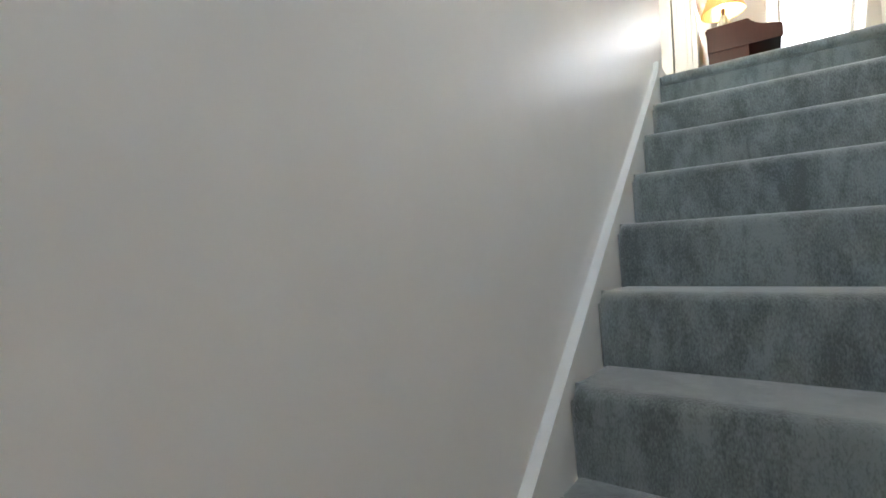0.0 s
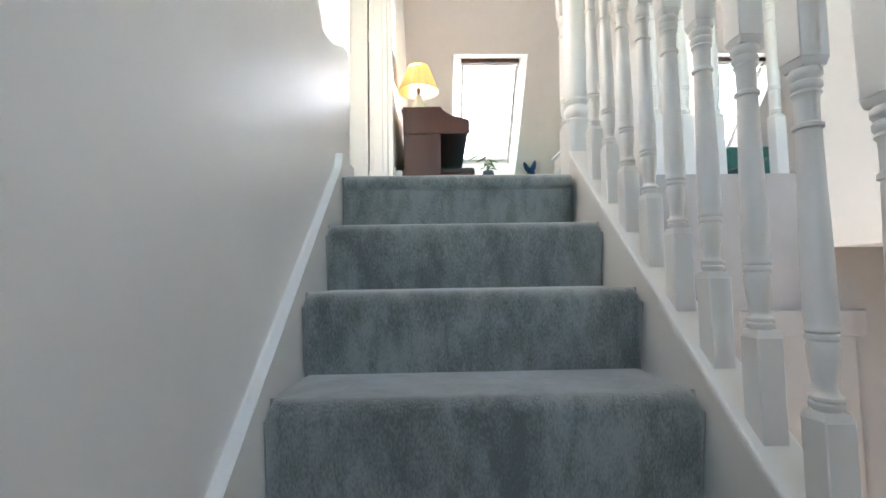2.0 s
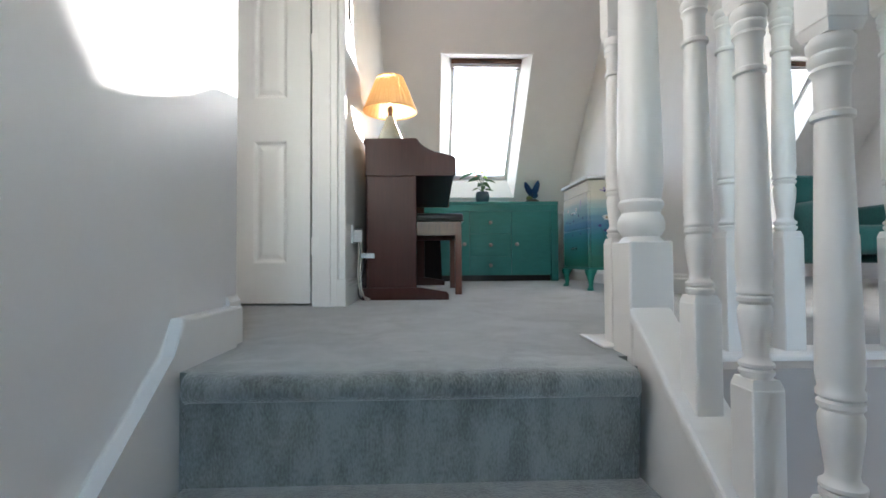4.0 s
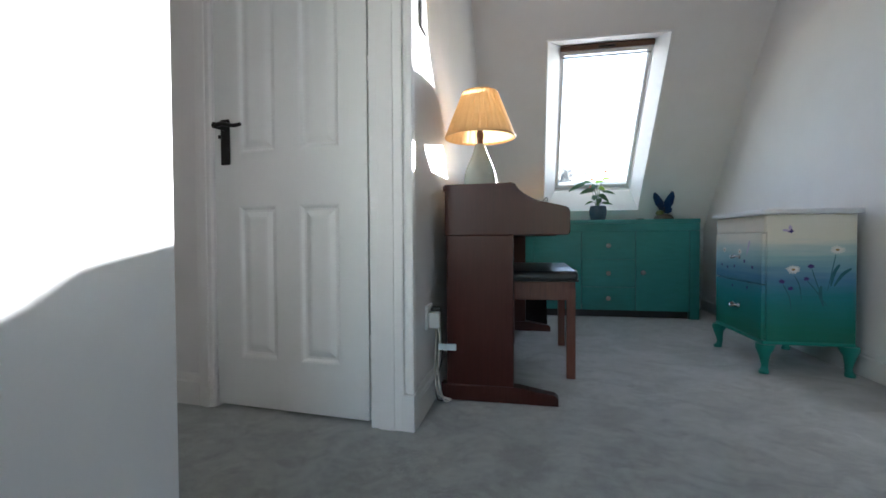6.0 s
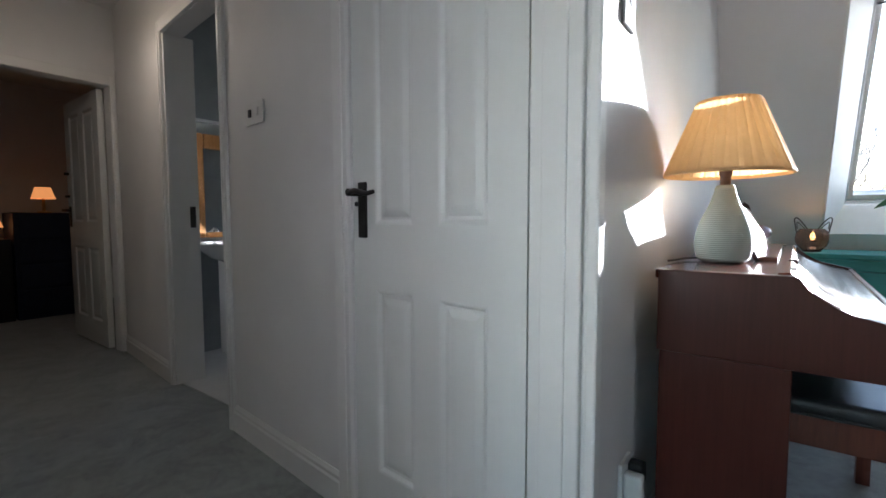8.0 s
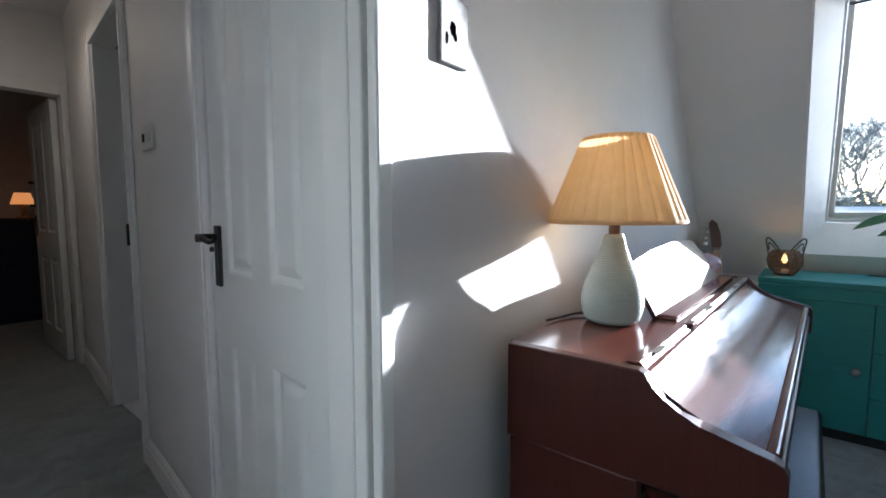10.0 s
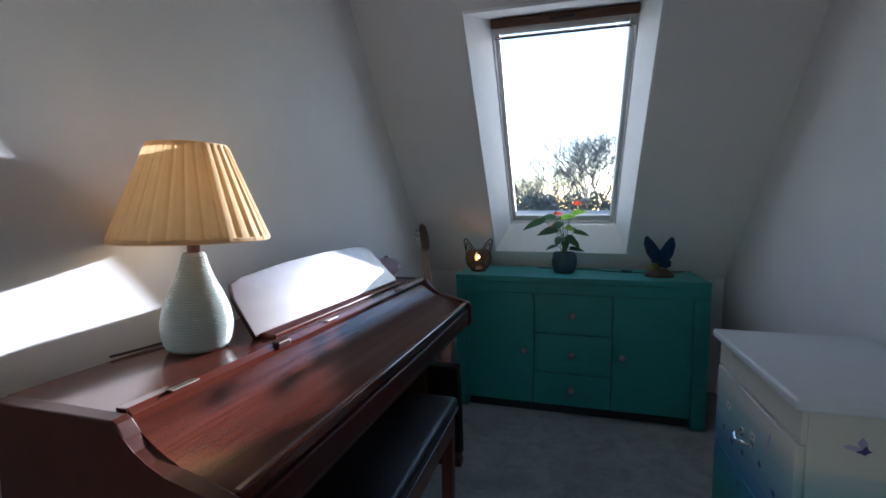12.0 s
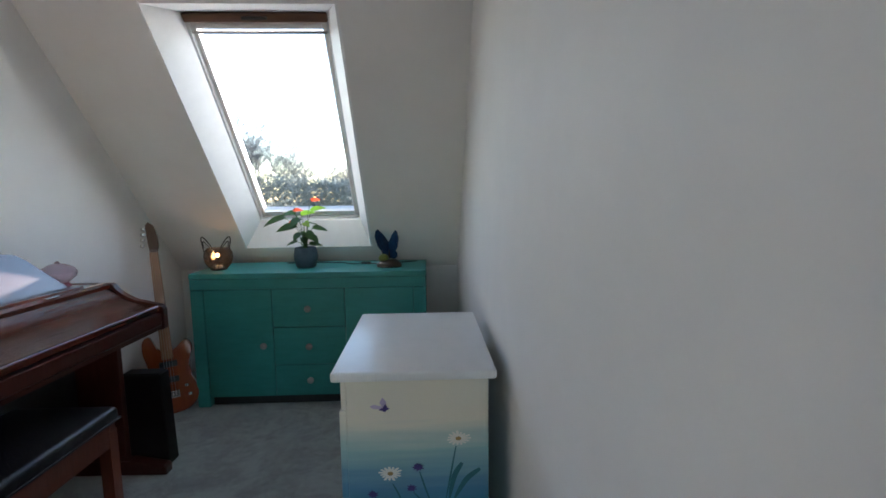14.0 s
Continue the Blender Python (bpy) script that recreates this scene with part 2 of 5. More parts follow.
PINKGLASS = material("pink_swirled_glass", (0.75, 0.45, 0.55), 0.06, trans=0.8, ior=1.4, col2=(0.75, 0.70, 0.78), scale=14)
REDGLASS = material("ruby_glass", (0.35, 0.02, 0.05), 0.1, trans=0.6, ior=1.4, col2=(0.5, 0.05, 0.1), scale=14)
MIRROR = material("mirror_glass", (0.85, 0.86, 0.86), 0.02, 1.0)
RATTAN = material("white_rattan", (0.62, 0.56, 0.47), 0.6, col2=(0.7, 0.64, 0.55), scale=40, bump=0.3)
CREAM = material("chest_cream_paint", (0.74, 0.70, 0.60), 0.38, col2=(0.78, 0.74, 0.65), scale=16, bump=0.04)
CHESTTOP = material("chest_white_top_paint", (0.70, 0.72, 0.74), 0.3, col2=(0.75, 0.76, 0.78), scale=16, bump=0.05, rvar=0.06)
CHEST = chest_paint("chest_blended_paint", (0.74, 0.71, 0.62), (0.30, 0.49, 0.51), (0.075, 0.22, 0.39), (0.008, 0.15, 0.10), 0.665, 0.575, 0.470, 0.21, (0.012, 0.19, 0.22), 0.37)
WHITEPETAL = material("painted_white_petal", (0.78, 0.77, 0.72), 0.45, col2=(0.72, 0.70, 0.66), scale=40)
VIOLET = material("painted_violet", (0.04, 0.03, 0.16), 0.45, col2=(0.07, 0.045, 0.22), scale=40)
LILAC = material("painted_lilac", (0.48, 0.40, 0.60), 0.45, col2=(0.54, 0.46, 0.64), scale=40)
GREENPAINT = material("painted_green_stem", (0.02, 0.11, 0.15), 0.45, col2=(0.03, 0.15, 0.18), scale=40)
CANVAS = material("grey_printed_canvas", (0.16, 0.16, 0.155), 0.7, col2=(0.36, 0.36, 0.35), scale=34, bump=0.15, bscale=300)
CANVASEDGE = material("shaded_canvas_edge", (0.07, 0.07, 0.072), 0.7, col2=(0.10, 0.10, 0.10), scale=40, bump=0.15, bscale=300)
CANVASDARK = material("dark_print_ink", (0.04, 0.04, 0.042), 0.7, col2=(0.075, 0.075, 0.075), scale=40)
# outdoor growth is paler than life: haze and glare put into its colour
BARK = material("hazed_grey_brown_bark", (0.22, 0.21, 0.205), 0.9, col2=(0.28, 0.27, 0.26), scale=6, bump=0.5, bscale=20)
TWIGS = material("hazed_winter_twigs", (0.26, 0.25, 0.25), 0.9, col2=(0.32, 0.31, 0.30), scale=3)
EVERGREEN = material("hazed_evergreen_foliage", (0.21, 0.21, 0.19), 0.8, col2=(0.27, 0.265, 0.24), scale=2)
for m, light in ((TWIGS, (0.42, 0.42, 0.43)), (EVERGREEN, (0.42, 0.44, 0.40))):      # thin growth lets the low sun through, brightened further for the haze
    t = m.node_tree
    thin, mixed = t.nodes.new("ShaderNodeBsdfTranslucent"), t.nodes.new("ShaderNodeMixShader")
    thin.inputs[0].default_value, mixed.inputs[0].default_value = (*light, 1), 0.6
    t.links.new(t.nodes["Principled BSDF"].outputs[0], mixed.inputs[1])
    t.links.new(thin.outputs[0], mixed.inputs[2])
    t.links.new(mixed.outputs[0], t.nodes["Material Output"].inputs[0])
GROUND = material("winter_grass", (0.045, 0.055, 0.030), 0.95, col2=(0.070, 0.075, 0.045), scale=0.4, big=0.2)
ROOFTILE = material("roof_tile", (0.10, 0.07, 0.06), 0.8, col2=(0.15, 0.10, 0.08), scale=8, bump=0.3)
ORANGEGLOW = glow("lit_orange_shade", (1.0, 0.36, 0.10), 0.12)
BULBGLOW = glow("lit_bulb", (1.0, 0.76, 0.48), 1.9)
FLAME = glow("tealight_flame", (1.0, 0.50, 0.16), 1.2)


def shade_material():
    m = material("pleated_amber_fabric", (0.60, 0.40, 0.19), 0.8, col2=(0.68, 0.47, 0.24), scale=30, bump=0.2, bscale=300)
    t = m.node_tree
    tr = t.nodes.new("ShaderNodeBsdfTranslucent")
    tr.inputs[0].default_value = (0.80, 0.56, 0.28, 1)
    mx = t.nodes.new("ShaderNodeMixShader")
    mx.inputs[0].default_value = 0.30
    out = t.nodes["Material Output"]
    t.links.new(t.nodes["Principled BSDF"].outputs[0], mx.inputs[1])
    t.links.new(tr.outputs[0], mx.inputs[2])
    t.links.new(mx.outputs[0], out.inputs[0])
    return m


SHADE = shade_material()


# ---- builders ----
def to_object(name, bm, mat, parent=None, label="", smooth=False):
    me = bpy.data.meshes.new(name)
    bmesh.ops.recalc_face_normals(bm, faces=bm.faces)
    bm.to_mesh(me)
    bm.free()
    if smooth:
        me.shade_smooth()
        me.set_sharp_from_angle(angle=radians(38))
    me.materials.append(mat)
    ob = new(name, me)
    if parent:
        ob.parent = parent
    if label:
        ob["label"] = label
    return ob


def part(name, bm, mat, parent, label="", smooth=False):
    return to_object(name, bm, mat, parent, label, smooth)


def thing(name, label, category, group="", kind=""):
    return tagged(new(name), label, category, group, kind)


def structure(name, bm, mat, label="", category="", smooth=False):
    return tagged(to_object(name, bm, mat, None, "", smooth), label, category, "", "structure")


def box(a, b, bevel=0.0, seg=2, bm=None):
    bm = bm or bmesh.new()
    r = bmesh.ops.create_cube(bm, size=1)
    for v in r["verts"]:
        v.co = Vector([a[i] + (b[i] - a[i]) * (v.co[i] + 0.5) for i in range(3)])
    if bevel:
        es = list({e for v in r["verts"] for e in v.link_edges})
        bmesh.ops.bevel(bm, geom=es, offset=bevel, segments=seg, affect="EDGES", profile=0.5)
    return bm


def prism(pts, axis, lo, hi, bevel=0.0, seg=2, bm=None):
    """The outline pts (in the two other axes, in order) pushed from lo to hi along an axis."""
    bm = bm or bmesh.new()
    put = {"x": lambda p, h: (h, p[0], p[1]), "y": lambda p, h: (p[0], h, p[1]), "z": lambda p, h: (p[0], p[1], h)}[axis]
    va = [bm.verts.new(put(p, lo)) for p in pts]
    vb = [bm.verts.new(put(p, hi)) for p in pts]
    n = len(pts)
    fs = [bm.faces.new(va), bm.faces.new(vb)] + [bm.faces.new((va[i], va[(i + 1) % n], vb[(i + 1) % n], vb[i])) for i in range(n)]
    if bevel:
        bmesh.ops.bevel(bm, geom=list(fs[0].edges) + list(fs[1].edges), offset=bevel, segments=seg, affect="EDGES", profile=0.5)
    return bm


def lathe(profile, centre=(0, 0, 0), n=32, bm=None, squash=1.0, caps=True):
    """Turned shape from (radius, height) pairs about a vertical axis."""
    bm = bm or bmesh.new()
    rings = []
    for r, z in profile:
        if r < 1e-5:
            rings.append([bm.verts.new((centre[0], centre[1], centre[2] + z))])
        else:
            rings.append([bm.verts.new((centre[0] + r * math.cos(2 * math.pi * k / n), centre[1] + squash * r * math.sin(2 * math.pi * k / n), centre[2] + z)) for k in range(n)])
    for p, q in zip(rings, rings[1:]):
        for k in range(n):
            a, b = p[k % len(p)], p[(k + 1) % n % len(p)]
            c, d = q[(k + 1) % n % len(q)], q[k % len(q)]
            vs = [v for i, v in enumerate((a, b, c, d)) if v not in (a, b, c, d)[:i]]
            if len(vs) > 2:
                bm.faces.new(vs)
    for ring, first in ((rings[0], True), (rings[-1], False)):
        if caps and len(ring) > 2:
            bm.faces.new(ring)
    return bm


def tube(pts, r, n=8, bm=None, taper=None):
    """A round bar along a line of points."""
    bm = bm or bmesh.new()
    pts = [Vector(p) for p in pts]
    rings = []
    for i, p in enumerate(pts):
        d = (pts[min(i + 1, len(pts) - 1)] - pts[max(i - 1, 0)]).normalized()
        u = d.orthogonal().normalized() if not rings else (u - d * u.dot(d)).normalized()
        w = d.cross(u)
        rr = r if taper is None else r + (taper - r) * i / (len(pts) - 1)
        rings.append([bm.verts.new(p + (u * math.cos(2 * math.pi * k / n) + w * math.sin(2 * math.pi * k / n)) * rr) for k in range(n)])
    for a, b in zip(rings, rings[1:]):
        for k in range(n):
            bm.faces.new((a[k], a[(k + 1) % n], b[(k + 1) % n], b[k]))
    bm.faces.new(rings[0])
    bm.faces.new(rings[-1])
    return bm


def curve(pts, n=6):
    """A smooth line through points."""
    out = []
    P = [Vector(p) for p in pts]
    for i in range(len(P) - 1):
        a, b, c, d = P[max(i - 1, 0)], P[i], P[i + 1], P[min(i + 2, len(P) - 1)]
        for k in range(n):
            t = k / n
            out.append(0.5 * ((2 * b) + (c - a) * t + (2 * a - 5 * b + 4 * c - d) * t * t + (3 * b - a - 3 * c + d) * t ** 3))
    return out + [P[-1]]


# ---- plan ----
RISE, GOING, STEPS = 0.20, 0.245, 13
LOW = -RISE * STEPS
CEILING = 2.40
XL, XR = -0.464, 1.47           # stair wall and east wall
XP = -0.36                     # wall behind the piano
YW = 0.321                     # end of the stair wall
SLOPE = 1.17                   # fall of the roof per metre
roof = lambda y: 1.985 - SLOPE * (y - 2.90)
KNEE = 4.00
ANG = math.atan(SLOPE)
DOORWALL = Matrix.Translation((XP, 1.178, 0)) @ Matrix.Rotation(radians(-5.9), 4, "Z")

# floors
structure("floor", prism([(-6.6, YW - 0.2), (XL, YW - 0.2), (XL, 0.012), (0.40, 0.012), (0.40, 0.10), (4.4, 0.10), (4.4, 4.5), (-6.6, 4.5)], "z", -0.24, 0.0), CARPET, "grey-green cut-pile carpet with brushed patches", "floor")
structure("floor_lower", box((-0.6, -3.9, LOW - 0.2), (4.0, 0.2, LOW)), OAK, "oak boards of the hall below", "floor")

# stair: each step a carpeted block with a rounded nosing
stairs = thing("staircase", "carpeted straight staircase climbing between white strings", "stairs", kind="structure")
for i in range(0, STEPS):
    y, z = -GOING * i, -RISE * i
    bm = bmesh.new()
    if i == 0:
        pr = [(0.10, 0.002), (0.004, 0.002), (-0.012, -0.004), (-0.020, -0.018), (-0.020, -0.036), (-0.012, -0.047), (0.0, -0.052), (0.0, -RISE - 0.02), (0.10, -RISE - 0.02)]
        prism(pr, "x", -0.420, 0.396, 0.008, 2, bm)
    else:
        pr = [(GOING + 0.02, 0.0)]
        for k in range(7):
            a = math.pi / 2 * k / 6
            pr.append((0.036 - 0.036 * math.sin(a), -0.036 + 0.036 * math.cos(a)))
        pr += [(0.004, -RISE - 0.02), (GOING + 0.02, -RISE - 0.02)]
        prism([(y + p, z + q) for p, q in pr], "x", -0.434, 0.413, 0.024, 4, bm)
    part("step", bm, CARPET, stairs, smooth=True)

# skirting string on the wall side and the string that carries the balusters
slope = RISE / GOING
def string_outline(y0, y1, up, down):
    return [(y0, slope * y0 + up), (y1, slope * y1 + up), (y1, slope * y1 - down), (y0, slope * y0 - down)]


part("wall_string", prism([(0.26, 0.095), (0.03, 0.095), (0.0, 0.030), (-3.2, -3.2 * slope + 0.030), (-3.2, -3.2 * slope - 0.3), (0.26, -0.2)], "x", XL, -0.434, 0.006, 2), GLOSS, stairs)
part("outer_string", prism(string_outline(-3.2, 0.06, 0.030, 0.36), "x", 0.414, 0.486, 0.004, 2), GLOSS, stairs)
part("base_rail", prism(string_outline(-3.2, 0.062, 0.052, -0.026), "x", 0.408, 0.494, 0.006, 2), GLOSS, stairs)

# walls
structure("wall_stair", box((XL - 0.12, -3.9, LOW), (XL, YW, CEILING)), SATIN, "smooth white painted stair wall", "wall")
structure("wall_passage_south", box((-6.6, YW - 0.12, 0), (XL - 0.12, YW, CEILING)), WALL, "white passage wall", "wall")
# opening for an added, unseen window that fills the stairs with light
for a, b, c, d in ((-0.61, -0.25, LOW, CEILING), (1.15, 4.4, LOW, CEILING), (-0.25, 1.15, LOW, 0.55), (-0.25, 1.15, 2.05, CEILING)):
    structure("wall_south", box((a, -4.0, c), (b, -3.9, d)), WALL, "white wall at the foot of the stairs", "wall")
added_hall_window = thing("window_4", "added white casement window, out of view behind the stairs", "window", kind="structure")
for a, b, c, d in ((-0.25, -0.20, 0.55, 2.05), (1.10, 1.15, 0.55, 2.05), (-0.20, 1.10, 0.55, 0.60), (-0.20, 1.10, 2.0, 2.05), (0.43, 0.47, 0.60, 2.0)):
    part("window_frame", box((a, -3.97, c), (b, -3.92, d), 0.004), GLOSS, added_hall_window)
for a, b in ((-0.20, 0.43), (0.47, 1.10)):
    part("pane", box((a, -3.948, 0.60), (b, -3.944, 2.0)), GLASS, added_hall_window).visible_shadow = False
# fill lamp just outside the added window
unseen_window_fill("window_sky_hall", (0.45, -4.05, 1.3), (0, 1, -0.12), 1.3, 1.4, HALL_FILL_WATTS)
structure("wall_piano", prism([(1.182, 0), (4.5, 0), (KNEE, roof(KNEE) + 0.3), (3.2, roof(3.2) + 0.2), (2.50, CEILING), (1.182, CEILING)], "x", XP - 0.10, XP), WALL, "white wall behind the piano", "wall")
# east wall with the doorway to the room beyond
OY0, OY1, OH = 0.40, 1.06, 2.02
structure("wall_east", prism([(OY1, 0), (4.5, 0), (KNEE, roof(KNEE) + 0.3), (3.2, roof(3.2) + 0.2), (2.50, CEILING), (OY1, CEILING)], "x", XR, XR + 0.10), WALL, "white wall beside the painted chest", "wall")
structure("wall_east_lintel", box((XR, OY0, OH), (XR + 0.10, OY1, CEILING)), WALL, "white wall above the doorway", "wall")
structure("wall_east_stairwell", box((1.305, -3.9, -0.28), (XR + 0.10, -0.002, CEILING)), WALL, "white stairwell wall", "wall")
structure("wall_east_landing", box((XR, -0.002, -0.28), (XR + 0.10, OY0, CEILING)), WALL, "white wall at the end of the landing", "wall")
structure("wall_landing_edge", box((0.488, 0.0, LOW), (4.0, 0.10, -0.005)), SHADEWALL, "wall below the landing edge, its shade put into the grey paint", "wall")
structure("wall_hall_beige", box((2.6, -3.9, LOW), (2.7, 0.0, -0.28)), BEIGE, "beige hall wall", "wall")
structure("ceiling_hall", box((XR + 0.10, -3.9, -0.28), (4.0, 0.0, -0.2)), CEIL, "hall ceiling", "ceiling")
structure("wall_knee", box((-6.6, KNEE, 0), (4.4, KNEE + 0.08, roof(KNEE) + 0.03)), WALL, "low white knee wall", "wall")
structure("wall_far_east", box((4.3, -3.9, 0), (4.4, 4.5, CEILING)), WALL, "white wall of the east room", "wall")
structure("wall_room_south", box((XR + 0.10, -0.10, 0), (4.3, 0.0, CEILING)), WALL, "white wall of the east room", "wall")
structure("ceiling", box((-6.6, -4.0, CEILING), (4.4, 2.56, CEILING + 0.1)), CEIL, "flat white ceiling", "ceiling")

# door wall, set at a slight angle: cupboard door, switch, bathroom opening
def doorwall_box(s0, s1, y0, y1, z0, z1, bevel=0.0):
    bm = box((-s1, y0, z0), (-s0, y1, z1), bevel)
    bm.transform(DOORWALL)
    return bm


D0, D1, DH = 0.135, 0.770, 1.99
B0, B1, BH = 1.70, 2.47, 1.96
for s0, s1, z0, z1 in ((0.012, D0, 0, CEILING), (D0, D1, DH, CEILING), (D1, B0, 0, CEILING), (B0, B1, BH, CEILING), (B1, 3.506, 0, CEILING)):
    structure("wall_north", doorwall_box(s0, s1, 0, 0.10, z0, z1), WALL, "white passage wall", "wall")
# west end of the passage
WX = -3.85
WJ, WH = 1.497, 1.875           # bedroom doorway
structure("wall_west", box((WX - 0.1, WJ, 0), (WX, 1.70, CEILING)), WALL, "white wall beside the bedroom door", "wall")
structure("wall_west_lintel", box((WX - 0.1, 0.72, WH), (WX, WJ, CEILING)), WALL, "white wall above the bedroom door", "wall")
structure("wall_west_stub", box((WX - 0.1, YW, 0), (WX, 0.72, CEILING)), WALL, "white wall beside the bedroom door", "wall")
structure("wall_bedroom_west", box((-6.7, YW - 0.2, 0), (-6.6, 4.5, CEILING)), WALL, "bedroom wall in shade", "wall")
structure("wall_bedroom_divider", box((WX - 0.1, 1.70, 0), (WX, 4.5, CEILING)), WALL, "wall between bedroom and bathroom", "wall")
structure("wall_bathroom_west", box((-3.42, 1.50, 0), (-3.32, 4.3, CEILING)), GREYWALL, "grey bathroom wall", "wall")
structure("wall_bathroom_east", box((-1.80, 1.45, 0), (-1.70, 4.3, CEILING)), GREYWALL, "grey bathroom wall", "wall")
structure("floor_bathroom", box((-3.32, 1.46, 0.002), (-1.80, 4.0, 0.008)), TILE, "white bathroom floor tiles", "floor")

# ---- sloping ceiling with two roof windows and an added, unseen one over the bathroom ----
NV = Vector((0, math.sin(ANG), math.cos(ANG)))        # out of the roof
SV = Vector((0, math.cos(ANG), -math.sin(ANG)))       # down the roof
RO = Vector((0, 2.56, roof(2.56)))
ROOF = Matrix((( 1, SV.x, NV.x, RO.x), (0, SV.y, NV.y, RO.y), (0, SV.z, NV.z, RO.z), (0, 0, 0, 1)))


def roof_box(x0, x1, s0, s1, n0, n1, bevel=0.0, seg=2):
    """A box in the plane of the roof: across, down the slope, outwards."""
    bm = box((x0, s0, n0), (x1, s1, n1), bevel, seg)
    bm.transform(ROOF)
    return bm


def along(y):
    return (y - 2.56) / math.cos(ANG)


S_TOP, S_BOT, S_END = along(2.93), along(3.87), along(4.55)
# the first, over the bathroom, is added to let daylight in there
WINDOWS = ((-2.80, -2.48), (0.122, 0.918), (2.86, 3.62))
xs = [-6.6]
for a, b in WINDOWS:
    xs += [a, b]
xs.append(4.4)
for k in range(0, len(xs), 2):
    structure("ceiling_slope", roof_box(xs[k], xs[k + 1], 0, S_END, 0, 0.16), WALL, "white sloping ceiling", "ceiling")
for a, b in WINDOWS:
    structure("ceiling_slope", roof_box(a, b, 0, S_TOP, 0, 0.16), WALL, "white sloping ceiling above the window", "ceiling")
    structure("ceiling_slope", roof_box(a, b, S_BOT, S_END, 0, 0.16), WALL, "white sloping ceiling below the window", "ceiling")
structure("roof_outer", roof_box(-6.8, WINDOWS[0][0], -0.2, S_END + 0.3, 0.165, 0.19), ROOFTILE, "brown roof tiles", "roof")
structure("roof_outer", roof_box(WINDOWS[1][1], WINDOWS[2][0], -0.2, S_END + 0.3, 0.165, 0.19), ROOFTILE, "brown roof tiles", "roof")
structure("roof_outer", roof_box(WINDOWS[0][1], WINDOWS[1][0], -0.2, S_END + 0.3, 0.165, 0.19), ROOFTILE, "brown roof tiles", "roof")


def roof_window(index, x0, x1):
    """Centre-pivot roof window with flared white linings, brown ventilation flap on top."""
    w = thing("window_%d" % index, "tall white-framed roof window with brown top flap", "window", kind="structure")
    fx0, fx1 = x0 + 0.090, x1 - 0.062
    d = 0.125                                   # depth to the frame
    st, sb = S_TOP + 0.075, S_BOT - 0.118        # frame's top and bottom, by the level top lining and upright bottom lining
    P = lambda x, s, n: ROOF @ Vector((x, s, n))

    def slab(q, thick):
        """A lining board from four corners, thickened away from the opening."""
        bm = bmesh.new()
        mid = sum(q, Vector()) / 4
        nrm = (q[1] - q[0]).cross(q[2] - q[0]).normalized()
        va = [bm.verts.new(p) for p in q]
        vb = [bm.verts.new(p + nrm * thick) for p in q]
        bm.faces.new(va), bm.faces.new(vb)
        for i in range(4):
            bm.faces.new((va[i], va[(i + 1) % 4], vb[(i + 1) % 4], vb[i]))
        return bm
    part("side_lining", slab([P(x0, S_TOP, 0), P(x0, S_BOT, 0), P(fx0, sb, d), P(fx0, st, d)], 0.012), LINING, w)
    part("side_lining", slab([P(x1, S_BOT, 0), P(x1, S_TOP, 0), P(fx1, st, d), P(fx1, sb, d)], 0.012), LINING, w)
    part("top_lining", slab([P(x1, S_TOP, 0), P(x0, S_TOP, 0), P(fx0, st, d), P(fx1, st, d)], 0.012), LINING, w)
    part("bottom_lining", slab([P(x0, S_BOT, 0), P(x1, S_BOT, 0), P(fx1, sb, d), P(fx0, sb, d)], 0.012), LINING, w)
    fr = bmesh.new()
    for a, b, c, e in ((fx0, fx0 + 0.020, st, sb), (fx1 - 0.020, fx1, st, sb), (fx0 + 0.020, fx1 - 0.020, sb - 0.026, sb), (fx0 + 0.020, fx1 - 0.020, st, st + 0.012)):
        box((a, c, d), (b, e, d + 0.07), 0.003, 1, fr)
    fr.transform(ROOF)
    part("window_frame", fr, FRAME, w)
    sa = bmesh.new()
    ix0, ix1, it, ib = fx0 + 0.022, fx1 - 0.022, st + 0.062, sb - 0.028
    for a, b, c, e in ((ix0, ix0 + 0.022, it, ib), (ix1 - 0.022, ix1, it, ib), (ix0 + 0.022, ix1 - 0.022, ib - 0.036, ib), (ix0 + 0.022, ix1 - 0.022, it, it + 0.030)):
        box((a, c, d + 0.012), (b, e, d + 0.062), 0.005, 2, sa)
    sa.transform(ROOF)
    part("sash", sa, GLOSS, w)
    part("ventilation_flap", roof_box(ix0 - 0.01, ix1 + 0.01, st + 0.012, st + 0.050, d - 0.022, d + 0.05, 0.006), BROWN, w, "dark brown wooden ventilation flap")
    part("flap_handle", roof_box((ix0 + ix1) / 2 - 0.055, (ix0 + ix1) / 2 + 0.055, st + 0.022, st + 0.034, d - 0.036, d - 0.018, 0.004), BLACK, w)
    part("blind_rail", roof_box(ix0, ix1, st + 0.094, st + 0.106, d - 0.004, d + 0.012, 0.003), CHROME, w, "thin grey blind rail")
    pane = part("pane", roof_box(ix0 + 0.020, ix1 - 0.020, it + 0.026, ib - 0.034, d + 0.034, d + 0.038), GLASS, w)
    pane.visible_shadow = False
    return P((x0 + x1) / 2, (st + sb) / 2, d + 0.10)


CENTRES = [roof_window(k + 1, a, b) for k, (a, b) in enumerate(WINDOWS)]

